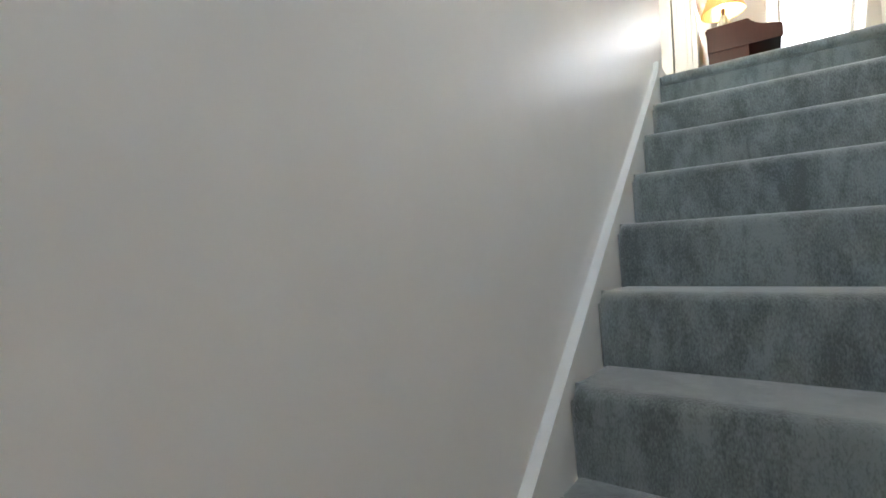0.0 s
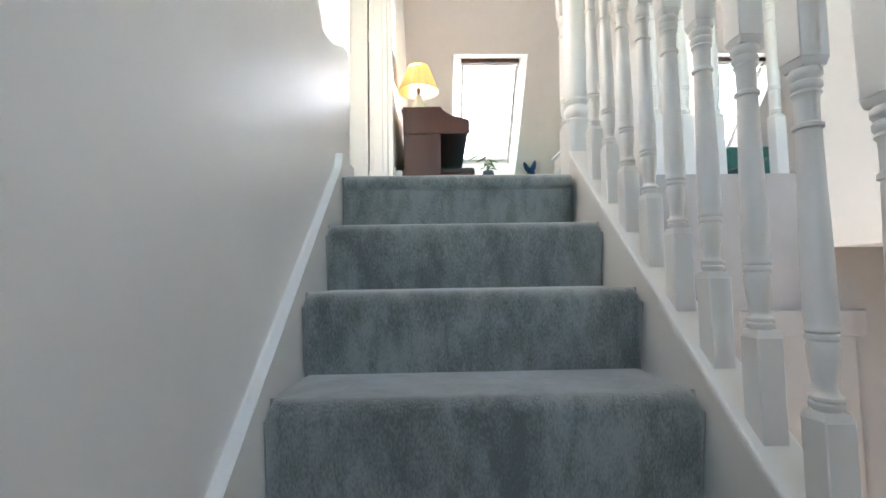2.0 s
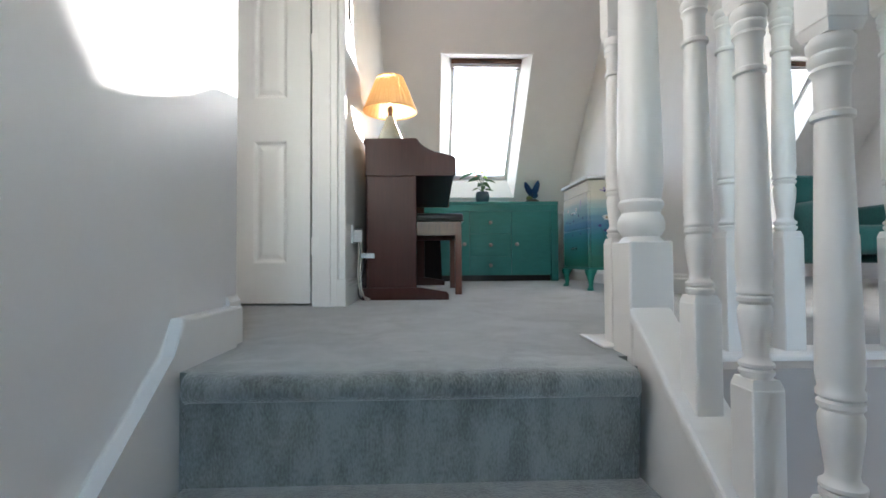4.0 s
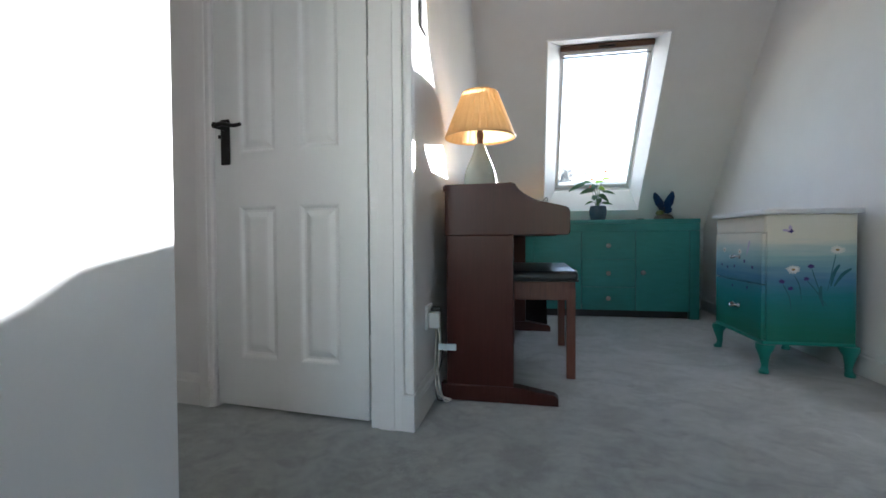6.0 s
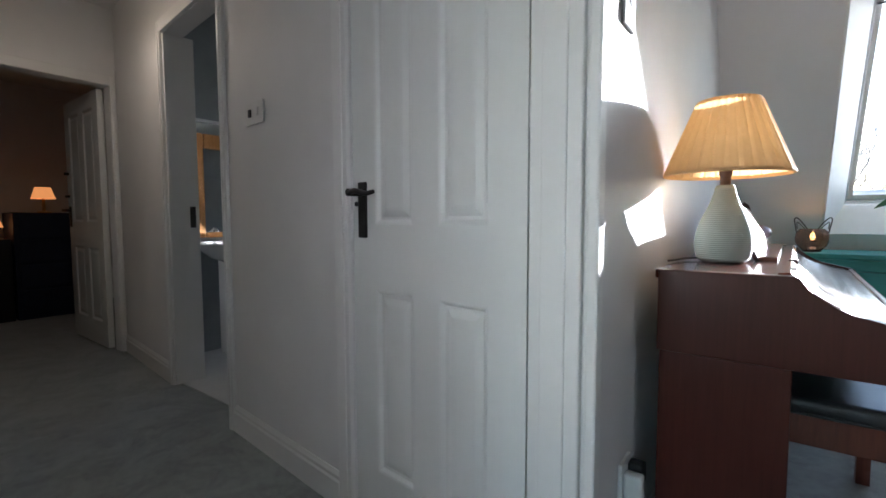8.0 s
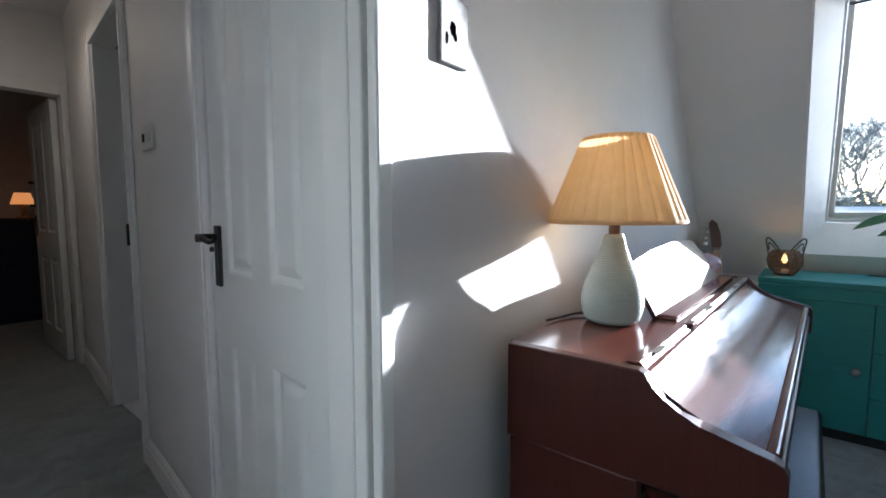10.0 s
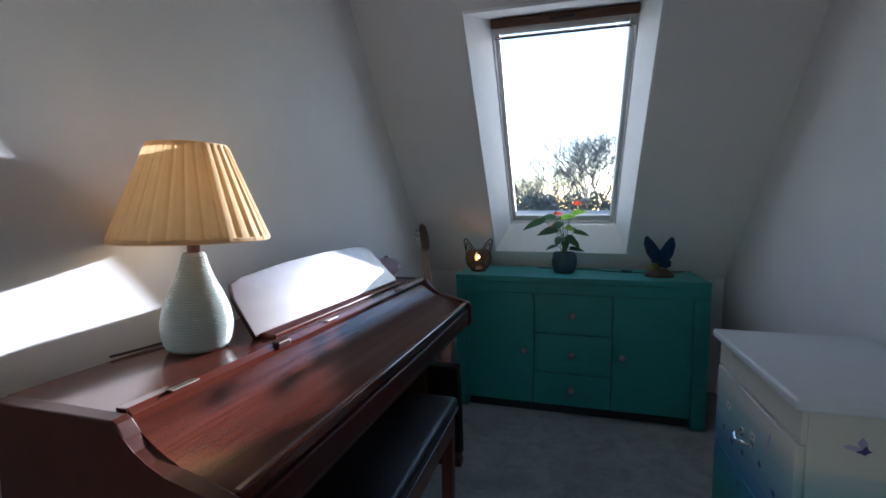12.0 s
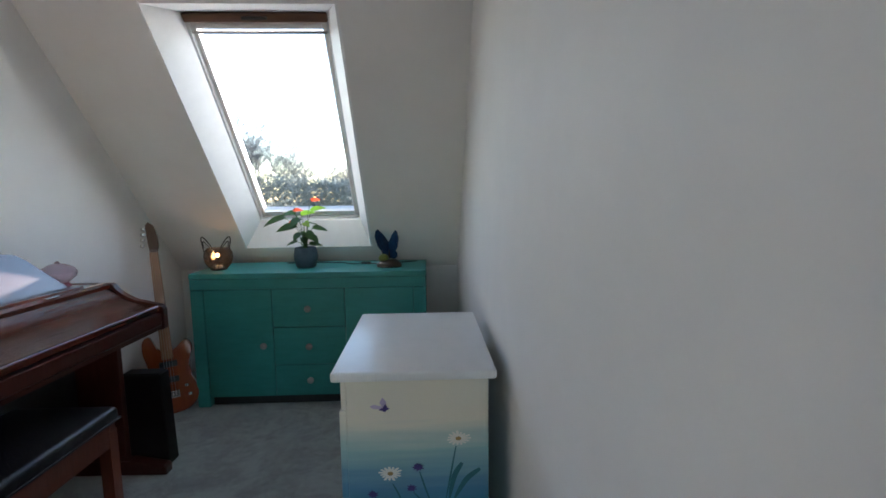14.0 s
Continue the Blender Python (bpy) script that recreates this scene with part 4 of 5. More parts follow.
# black board puts the shade of the recess into its colour
part("plinth", box((X0 + 0.075, Y0 + 0.04, 0.0), (X1 - 0.075, Y0 + 0.06, 0.055)), DARKPLASTIC, sb, "set-back plinth painted black for the shade under the doors")
DX1, DX2 = 0.408, 0.806


def knob(x, y, z, parent, r=0.0175):
    bm = lathe([(0.0, 0.0), (0.006, 0.0), (0.006, 0.012), (r, 0.016), (r * 1.05, 0.022), (r * 0.7, 0.028), (0, 0.030)], n=18)
    bm.transform(Matrix.Translation((x, y, z)) @ Matrix.Rotation(radians(90), 4, "X"))
    part("knob", bm, PEWTER, parent, "pewter knob", smooth=True)


dl = part("cabinet_door", box((X0 + 0.074, Y0 + 0.006, 0.057), (DX1 - 0.0015, Y0 + 0.028, 0.6665), 0.002), TEAL, sb)
knob(0.357, Y0 + 0.006, 0.352, dl)
dr = part("cabinet_door", box((DX2 + 0.0015, Y0 + 0.006, 0.057), (X1 - 0.074, Y0 + 0.028, 0.6665), 0.002), TEAL, sb)
knob(0.856, Y0 + 0.006, 0.350, dr)
for z0, z1, zk in ((0.452, 0.6665, 0.556), (0.237, 0.449, 0.343), (0.057, 0.234, 0.150)):
    d = part("drawer", box((DX1 + 0.0015, Y0 + 0.006, z0), (DX2 - 0.0015, Y0 + 0.028, z1), 0.002), TEAL, sb)
    knob(0.605, Y0 + 0.006, zk, d)

# plant
plant = thing("potted_plant", "anthurium with orange-red flowers in a blue-grey pot", "plant")
PC = Vector((0.556, 3.64, H + 0.0005))
part("pot", lathe([(0, 0), (0.050, 0), (0.056, 0.006), (0.068, 0.050), (0.069, 0.070), (0.062, 0.112), (0.058, 0.118), (0.052, 0.116), (0.052, 0.104), (0, 0.104)], PC, 28), POTBLUE, plant, "matt blue-grey pot", smooth=True)
part("soil", lathe([(0, 0.112), (0.0515, 0.106), (0.0515, 0.100)], PC, 20), SOIL, plant)


def leaf(length, width, droop, n=7):
    """A heart-shaped leaf along +x with a fold at its midrib."""
    bm = bmesh.new()
    L, M, R = [], [], []
    for k in range(n + 1):
        t = k / n
        w = width * (math.sin(math.pi * min(1, t * 0.93 + 0.07)) ** 0.75) * (1.05 - 0.5 * t)
        z = -droop * t * t * length
        M.append(bm.verts.new((length * t, 0, z - 0.0)))
        L.append(bm.verts.new((length * t - 0.10 * length * (1 - t), w / 2, z + w * 0.18)))
        R.append(bm.verts.new((length * t - 0.10 * length * (1 - t), -w / 2, z + w * 0.18)))
    for k in range(n):
        bm.faces.new((M[k], M[k + 1], L[k + 1], L[k]))
        bm.faces.new((M[k], R[k], R[k + 1], M[k + 1]))
    bmesh.ops.solidify(bm, geom=bm.faces[:], thickness=0.0008)
    return bm


def leaf_on_stem(name, dx, dy, z, az, dip, length, width, mat, label=""):
    """A stalk from the pot to the leaf's base and the leaf itself, dipping towards its tip."""
    base = PC + Vector((dx, dy, z))
    root = PC + Vector((dx * 0.15, dy * 0.15, 0.105))
    middle = root + Vector((dx * 0.22, dy * 0.22, (z - 0.105) * 0.62))
    part("stem", tube(curve([root, middle, base], 6), 0.0021, 6, taper=0.0014), LEAF, plant, smooth=True)
    lf = part(name, leaf(length, width, 0.22), mat, plant, label, smooth=True)
    lf.matrix_basis = Matrix.Translation(base) @ Matrix.Rotation(radians(az), 4, "Z") @ Matrix.Rotation(radians(dip), 4, "Y") @ Matrix.Rotation(radians(38 * math.cos(radians(az)) + (az * 7) % 24 - 12), 4, "X")
    return lf


for spec in ((-0.11, -0.01, 0.292, 187, 14, 0.135, 0.072), (-0.04, -0.03, 0.245, 196, 8, 0.115, 0.068), (-0.06, 0.02, 0.310, 170, -6, 0.085, 0.062),
             (-0.02, -0.03, 0.282, 235, 22, 0.080, 0.062), (0.05, 0.0, 0.232, -8, 6, 0.085, 0.044), (0.02, 0.03, 0.255, 55, 6, 0.075, 0.056),
             (-0.02, -0.02, 0.200, 250, 22, 0.078, 0.060), (0.01, -0.01, 0.205, 328, 30, 0.085, 0.062), (0.035, -0.01, 0.185, -20, 34, 0.066, 0.052),
             (-0.045, -0.01, 0.152, 198, 12, 0.066, 0.036), (0.03, -0.02, 0.140, -14, 2, 0.080, 0.036), (-0.01, 0.03, 0.21, 120, 16, 0.075, 0.056), (0.0, 0.0, 0.175, 280, 26, 0.066, 0.056)):
    leaf_on_stem("leaf", *spec, LEAF)
# three leaves coloured as if the sun shone through them
for spec in ((-0.015, 0.0, 0.306, 15, -18, 0.080, 0.060), (0.04, 0.01, 0.328, 8, -20, 0.085, 0.060), (0.005, -0.02, 0.262, 305, 12, 0.062, 0.048)):
    leaf_on_stem("leaf", *spec, LEAFSUNLIT, "bright young leaf")
for spec in ((-0.060, 0.0, 0.330, 5, -8, 0.054, 0.042), (0.045, 0.0, 0.388, 10, -10, 0.052, 0.040), (-0.045, -0.03, 0.275, 215, 10, 0.040, 0.034)):
    fl = leaf_on_stem("flower", *spec, PETAL, "orange-red waxy flower")
    part("spadix", tube([(0.004, 0, 0.002), (0.012, 0, 0.022)], 0.003, 8, taper=0.0015), YELLOW, fl, smooth=True)

# tealight holder in the shape of a cat
cat = thing("tealight_holder", "smoky glass cat-shaped tealight holder with wire ears, lit", "candle holder")
CC = Vector((0.070, 3.60, H))
part("glass_bowl", lathe([(0.036, 0.008), (0.044, 0.010), (0.068, 0.040), (0.076, 0.075), (0.070, 0.105), (0.052, 0.128), (0.049, 0.128), (0.066, 0.104), (0.072, 0.075), (0.064, 0.042), (0.040, 0.013), (0, 0.012)], CC, 32), SMOKE, cat, smooth=True)
part("foot_ring", lathe([(0.040, 0), (0.046, 0.003), (0.044, 0.009), (0.034, 0.009), (0.036, 0.0), (0.040, 0)], CC, 28, caps=False), BLACK, cat, smooth=True)
for s in (-1, 1):
    ear = [CC + Vector((s * 0.022, -0.02, 0.126)), CC + Vector((s * 0.050, -0.022, 0.168)), CC + Vector((s * 0.072, -0.022, 0.190)), CC + Vector((s * 0.082, -0.02, 0.180)), CC + Vector((s * 0.076, -0.02, 0.140)), CC + Vector((s * 0.070, -0.02, 0.105))]
    part("wire_ear", tube(curve(ear, 5), 0.0032, 8), BLACK, cat, "dark bent-wire ear", smooth=True)
    inner = [CC + Vector((s * 0.034, -0.024, 0.128)), CC + Vector((s * 0.056, -0.024, 0.155)), CC + Vector((s * 0.070, -0.024, 0.165)), CC + Vector((s * 0.068, -0.024, 0.128))]
    part("wire_ear", tube(curve(inner, 5), 0.0024, 8), BLACK, cat, smooth=True)
for k in range(5):
    z = 0.035 + 0.02 * k
    r = (0.066, 0.0755, 0.0775, 0.075, 0.067)[k]
    part("wire_band", tube([CC + Vector((r * math.cos(a * math.pi / 14), r * math.sin(a * math.pi / 14), z + 0.005 * math.sin(a * 0.9 + k))) for a in range(29)], 0.0015, 6), BLACK, cat, smooth=True)
for k in range(10):
    a = 2 * math.pi * k / 10
    part("wire_rib", tube(curve([CC + Vector(((r + 0.001) * math.cos(a + 3.0 * z), (r + 0.001) * math.sin(a + 3.0 * z), z)) for r, z in ((0.044, 0.010), (0.068, 0.040), (0.076, 0.075), (0.070, 0.105), (0.052, 0.128))], 3), 0.0015, 6), BLACK, cat, smooth=True)
part("tealight", lathe([(0, 0.013), (0.019, 0.013), (0.019, 0.028), (0.016, 0.028), (0, 0.026)], CC, 20), PLASTIC, cat, smooth=True)
part("flame", lathe([(0, 0.066), (0.008, 0.070), (0.013, 0.082), (0.009, 0.098), (0.003, 0.112), (0, 0.118)], CC + Vector((0, -0.06, 0)), 14), FLAME, cat, "small warm flame", smooth=True)
bulb("tealight_flame", CC + Vector((0, -0.01, 0.085)), 0.06, (1.0, 0.45, 0.15), 0.01)

# butterfly ornament
bf = thing("butterfly_ornament", "blue glazed butterfly ornament on a mossy brown rock", "ornament")
FC = Vector((1.045, 3.60, H))
bm = lathe([(0, 0.0), (0.070, 0.0), (0.074, 0.012), (0.060, 0.030), (0.038, 0.042), (0, 0.046)], FC, 26, squash=0.7)
for v in bm.verts:
    v.co += Vector((noise.noise(v.co * 40), noise.noise(v.co * 40 + Vector((9, 0, 0))), 0.5 * noise.noise(v.co * 33))) * 0.007 * (v.co.z > H + 0.004)
part("rock_base", bm, MOSS, bf, smooth=True)
part("flower_mound", lathe([(0, 0.03), (0.026, 0.036), (0.031, 0.052), (0.022, 0.070), (0, 0.076)], FC + Vector((-0.032, -0.005, 0)), 14, squash=0.8), YELLOW, bf, "yellow-green glazed flowers", smooth=True)


def wing(pts):
    bm = bmesh.new()
    bm.faces.new([bm.verts.new((0, p[0], p[1])) for p in pts])
    bmesh.ops.solidify(bm, geom=bm.faces[:], thickness=0.006)
    return bm


w1 = [(0.0, 0.0), (0.040, 0.020), (0.068, 0.058), (0.084, 0.112), (0.078, 0.148), (0.064, 0.158), (0.036, 0.130), (0.0, 0.080)]
w2 = [(0.0, 0.0), (0.022, -0.004), (0.046, 0.010), (0.052, 0.036), (0.036, 0.052), (0.0, 0.04)]
for s in (-1, 1):
    wg = part("wing", wing(w1), BUTTERFLY, bf, "glossy blue upper wing")
    wg.matrix_basis = Matrix.Translation(FC + Vector((0.004, 0.0, 0.062))) @ Matrix.Rotation(radians(100 if s < 0 else -128), 4, "Z") @ Matrix.Rotation(radians(8), 4, "Y")
    wg = part("wing", wing(w2), BUTTERFLY, bf)
    wg.matrix_basis = Matrix.Translation(FC + Vector((0.010, 0.0, 0.050))) @ Matrix.Rotation(radians(108 if s < 0 else -120), 4, "Z") @ Matrix.Rotation(radians(14), 4, "Y")
part("body", tube([FC + Vector((0.0, 0.004, 0.050)), FC + Vector((0.003, 0, 0.085)), FC + Vector((0.006, -0.004, 0.112))], 0.006, 10, taper=0.004), BLACK, bf, smooth=True)

cord = thing("extension_lead", "black extension lead with inline switch lying on the sideboard", "cable")
part("wire", tube(curve([(1.20, 3.80, H + 0.004), (1.08, 3.74, H + 0.004), (0.99, 3.70, H + 0.005), (0.93, 3.71, H + 0.005), (0.84, 3.72, H + 0.005), (0.78, 3.74, H + 0.004), (0.72, 3.78, H + 0.004), (0.40, 3.80, H + 0.004)]), 0.0032, 8), DARKPLASTIC, cord, smooth=True)
part("inline_switch", box((0.865, 3.700, H + 0.001), (0.925, 3.724, H + 0.016), 0.006, 3), DARKPLASTIC, cord, smooth=True)


# ---- painted chest of drawers ----
chest = thing("chest_of_drawers", "chest of drawers painted cream to teal with meadow flowers", "chest of drawers")
CX0, CX1, CY0, CY1, CZ = 1.050, 1.412, 2.052, 2.572, 0.138
part("top", box((CX0 - 0.022, CY0 - 0.020, 0.718), (CX1 + 0.018, CY1 + 0.020, 0.742), 0.007, 3), CHESTTOP, chest, "white painted top with moulded edge", smooth=True)
part("carcass", box((CX0 + 0.010, CY0, CZ), (CX1, CY1, 0.718), 0.003), CHEST, chest)
part("frieze", box((CX0 - 0.002, CY0 + 0.002, 0.640), (CX0 + 0.010, CY1 - 0.002, 0.716), 0.002), CHEST, chest)
part("base_moulding", box((CX0 - 0.006, CY0 - 0.004, CZ - 0.006), (CX1, CY1 + 0.004, CZ + 0.010), 0.004), TEALDARK, chest)
for z0, z1 in ((0.405, 0.634), (CZ + 0.014, 0.399)):
    d = part("drawer", box((CX0 - 0.008, CY0 + 0.006, z0), (CX0 + 0.010, CY1 - 0.006, z1), 0.003), CHEST, chest)
    for y in ((CY0 + CY1) / 2,):
        zc = (z0 + z1) / 2
        hd = part("handle", tube(curve([(CX0 - 0.008, y - 0.032, zc), (CX0 - 0.026, y - 0.026, zc + 0.002), (CX0 - 0.032, y, zc - 0.006), (CX0 - 0.026, y + 0.026, zc + 0.002), (CX0 - 0.008, y + 0.032, zc)], 5), 0.0050, 8), CHROME, d, "bright metal bow handle", smooth=True)
        for s in (-1, 1):
            part("handle_rose", box((CX0 - 0.0115, y + s * 0.034 - 0.011, zc - 0.010), (CX0 - 0.0075, y + s * 0.034 + 0.011, zc + 0.012), 0.0035, 2), CHROME, d)
# cabriole legs
for lx, ly, sx, sy in ((CX0 + 0.015, CY0 + 0.015, -1, -1), (CX0 + 0.015, CY1 - 0.015, -1, 1), (CX1 - 0.02, CY0 + 0.015, 0.3, -1), (CX1 - 0.02, CY1 - 0.015, 0.3, 1)):
    bm = bmesh.new()
    rings = []
    for off, half, z in ((0.0, 0.040, CZ - 0.004), (0.008, 0.037, 0.115), (0.012, 0.025, 0.090), (0.008, 0.018, 0.060), (0.004, 0.0145, 0.036), (0.008, 0.015, 0.022), (0.015, 0.021, 0.010), (0.015, 0.020, 0.0)):
        cx, cy = lx + sx * off * 0.7, ly + sy * off * 0.7
        rings.append([bm.verts.new((cx + half * math.cos(a * math.pi / 6), cy + half * math.sin(a * math.pi / 6), z)) for a in range(12)])
    for p, q in zip(rings, rings[1:]):
        for i in range(12):
            bm.faces.new((p[i], p[(i + 1) % 12], q[(i + 1) % 12], q[i]))
    bm.faces.new(rings[0]), bm.faces.new(rings[-1])
    part("leg", bm, TEALDARK, chest, "carved teal cabriole leg", smooth=True)


def on_side(x, z):
    """Near end of the chest: x across, z up."""
    return Matrix.Translation((x, CY0 - 0.0018, z)) @ Matrix.Rotation(radians(90), 4, "X")


def on_front(y, z):
    return Matrix.Translation((CX0 - 0.0098, y, z)) @ Matrix.Rotation(radians(-90), 4, "Z") @ Matrix.Rotation(radians(90), 4, "X")


def flat(pts):
    """A painted shape: a fan of faces round its middle."""
    bm = bmesh.new()
    c = bm.verts.new((sum(p[0] for p in pts) / len(pts), sum(p[1] for p in pts) / len(pts), 0))
    ring = [bm.verts.new((p[0], p[1], 0)) for p in pts]
    for k in range(len(ring)):
        bm.faces.new((c, ring[k], ring[(k + 1) % len(ring)]))
    return bm


def daisy(at, r, seed):
    """A painted daisy head seen a little from the side: one outline of fifteen petals and an eye."""
    g = random.Random(seed)
    pts = []
    for k in range(15):
        a = 2 * math.pi * k / 15 
        l = r * g.uniform(0.85, 1.08)
        for da, f in ((-0.20, 0.60), (-0.11, 0.94), (0.0, 1.0), (0.11, 0.94), (0.20, 0.60)):
            pts.append((l * f * math.cos(a + da), 0.66 * l * f * math.sin(a + da)))
    p = part("painted_daisy", flat(pts), WHITEPETAL, chest, "painted white daisy")
    p.matrix_basis = at
    part("daisy_eye", lathe([(0, 0.0012), (r * 0.24, 0.0010), (r * 0.24, 0)], n=12, squash=0.7), BRASS, p)


def cornflower(at, r, seed):
    g = random.Random(seed)
    pts = []
    for k in range(18):
        a = 2 * math.pi * k / 18
        l = r * (1.0 if k % 2 else 0.62) * g.uniform(0.8, 1.15)
        pts.append((l * math.cos(a), l * math.sin(a) * 0.8))
    p = part("painted_cornflower", flat(pts), VIOLET, chest, "painted violet cornflower")
    p.matrix_basis = at


def stem(to, pts, w=0.0022, mat=None):
    bm = bmesh.new()
    c = curve([(p[0], p[1], 0) for p in pts], 5)
    prev = None
    for i, q in enumerate(c):
        d = (c[min(i + 1, len(c) - 1)] - c[max(i - 1, 0)]).normalized()
        s = Vector((-d.y, d.x, 0)) * w * (0.35 + 0.65 * math.sin(math.pi * min(1, 0.1 + i / len(c))))
        now = (bm.verts.new(q + s), bm.verts.new(q - s))
        if prev:
            bm.faces.new((prev[0], now[0], now[1], prev[1]))
        prev = now
    p = part("painted_stem", bm, mat or GREENPAINT, chest)
    p.matrix_basis = to


def butterfly_decal(at, r):
    for pts, m in (([(0, 0), (-0.9, 0.1), (-1.15, 0.3), (-0.8, 0.45), (-0.2, 0.3)], LILAC), ([(0, 0.05), (-0.35, 0.6), (-0.1, 1.05), (0.2, 0.7), (0.2, 0.2)], LILAC), ([(-0.45, -0.02), (-0.1, 0.18), (0.15, 0.5), (0.28, 0.2), (0.5, 0.1), (0.25, -0.02), (0.1, -0.2), (-0.15, -0.08)], VIOLET)):
        p = part("painted_butterfly", flat([(r * a, r * b) for a, b in pts]), m, chest, "painted lilac butterfly")
        p.matrix_basis = at @ Matrix.Translation((0, 0, 0.001 if m is VIOLET else 0.0))


B = on_side(0, 0)
butterfly_decal(on_side(1.153, 0.640), 0.030)
daisy(on_side(1.165, 0.472), 0.030, 1)
daisy(on_side(1.336, 0.560), 0.030, 2)
for k, (x, z, r) in enumerate(((1.234, 0.487, 0.015), (1.217, 0.431, 0.014), (1.120, 0.418, 0.014), (1.155, 0.388, 0.014))):
    cornflower(on_side(x, z), r, k)
stem(B, [(1.17, 0.445), (1.19, 0.40), (1.20, 0.33)])
stem(B, [(1.238, 0.475), (1.255, 0.42), (1.28, 0.35)])
stem(B, [(1.33, 0.54), (1.315, 0.46), (1.30, 0.38)])
stem(B, [(1.222, 0.42), (1.25, 0.385), (1.30, 0.31)])
stem(B, [(1.125, 0.405), (1.15, 0.35), (1.16, 0.28)])
stem(B, [(1.345, 0.495), (1.325, 0.46), (1.312, 0.40)], 0.007)
stem(B, [(1.390, 0.478), (1.355, 0.45), (1.325, 0.40)], 0.007)
stem(B, [(1.275, 0.40), (1.272, 0.36), (1.285, 0.31)], 0.007)
for k, (y, z, r) in enumerate(((CY0 + 0.17, 0.50, 0.014), (CY0 + 0.28, 0.47, 0.013), (CY0 + 0.09, 0.475, 0.013), (CY0 + 0.36, 0.46, 0.013), (CY0 + 0.14, 0.375, 0.013), (CY0 + 0.30, 0.37, 0.013), (CY0 + 0.43, 0.47, 0.012))):
    cornflower(on_front(y, z), r, k + 9)
daisy(on_front(CY0 + 0.22, 0.545), 0.022, 5)
daisy(on_front(CY0 + 0.40, 0.55), 0.022, 6)
stem(on_front(CY0, 0), [(-0.12, 0.60), (-0.13, 0.57), (-0.15, 0.53)], 0.006, LILAC)

# box with feet added for the dark sloped shape at the piano's far leg
end_box = thing("practice_amplifier", "black sloped-front box beside the piano", "amplifier")
part("cabinet", prism([(-0.050, 0.008), (0.128, 0.008), (0.114, 0.415), (-0.050, 0.415)], "y", 2.888, 2.960, 0.006, 2), FLATBLACK, end_box)
part("top_panel", box((-0.046, 2.892, 0.4152), (0.108, 2.956, 0.4205), 0.002), FLATBLACK, end_box)
for x in (-0.035, 0.110):
    for y in (2.902, 2.946):
        part("rubber_foot", lathe([(0, 0), (0.010, 0), (0.010, 0.009), (0, 0.009)], (x, y, 0.0), 12), BLACK, end_box)

# ---- guitar in the corner ----
guitar = thing("bass_guitar", "amber bass guitar with maple neck leaning in the corner", "guitar")
body = [(0.0, 0.0), (0.075, 0.012), (0.118, 0.055), (0.128, 0.115), (0.108, 0.175), (0.092, 0.225), (0.105, 0.290), (0.122, 0.345), (0.100, 0.392), (0.062, 0.372), (0.030, 0.335), (-0.030, 0.335), (-0.052, 0.380), (-0.075, 0.430), (-0.105, 0.415), (-0.112, 0.350), (-0.100, 0.290), (-0.092, 0.225), (-0.110, 0.170), (-0.130, 0.105), (-0.118, 0.050), (-0.072, 0.010)]
sm = curve([(a, 0, b) for a, b in body] + [(0.0, 0, 0.0)], 3)[:-1]
part("body", prism([(p.x, p.z) for p in sm], "y", -0.02, 0.02, 0.006, 3), GUITAR, guitar, "amber lacquered solid body", smooth=True)
part("neck", prism([(-0.028, 0.30), (0.028, 0.30), (0.020, 0.885), (-0.020, 0.885)], "y", -0.034, -0.016, 0.004), MAPLE, guitar)
part("headstock", prism([(-0.018, 0.885), (0.018, 0.885), (0.028, 0.915), (0.026, 0.970), (0.014, 1.030), (-0.010, 1.052), (-0.026, 1.035), (-0.022, 0.94)], "y", -0.026, -0.012, 0.003), HEADWOOD, guitar, "dark brown headstock")
for k in range(4):
    part("tuning_peg", lathe([(0, 0), (0.006, 0), (0.011, 0.004), (0.011, 0.016), (0, 0.018)], (-0.048 + 0.004 * k, -0.02, 0.915 + 0.03 * k), 10), CHROME, guitar, smooth=True)
for z in (0.17, 0.255):
    part("pickup", box((-0.042, -0.028, z), (0.042, -0.019, z + 0.032), 0.003), DARKPLASTIC, guitar)
part("bridge", box((-0.038, -0.030, 0.085), (0.038, -0.019, 0.125), 0.003), CHROME, guitar)
for k in range(4):
    part("string", tube([(-0.021 + 0.014 * k, -0.034, 0.10), (-0.0125 + 0.0085 * k, -0.037, 0.90)], 0.0008, 5), CHROME, guitar)
for k in range(2):
    part("control_knob", lathe([(0, 0), (0.010, 0), (0.010, 0.012), (0, 0.013)], (0.085 - 0.012 * k, -0.021, 0.085 + 0.05 * k), 12), CHROME, guitar, smooth=True)
guitar.matrix_world = Matrix.Translation((-0.130, 3.40, 0.0)) @ Matrix.Rotation(radians(24), 4, "Z") @ Matrix.Rotation(radians(-9), 4, "X") @ Matrix.Rotation(radians(-3.2), 4, "Y")

# ---- wall things ----
pic = thing("wall_plaque", "small thin grey printed plaque fixed to the wall", "picture")
part("plaque_face", box((XP + 0.0005, 1.320, 1.354), (XP + 0.009, 1.398, 1.470), 0.0015), CANVAS, pic)
# edge painted dark for the side turned from the sun
part("plaque_edge", box((XP + 0.0004, 1.3188, 1.3528), (XP + 0.007, 1.3992, 1.4712), 0.001), CANVASEDGE, pic, "plaque edge, its shade put into the dark grey")


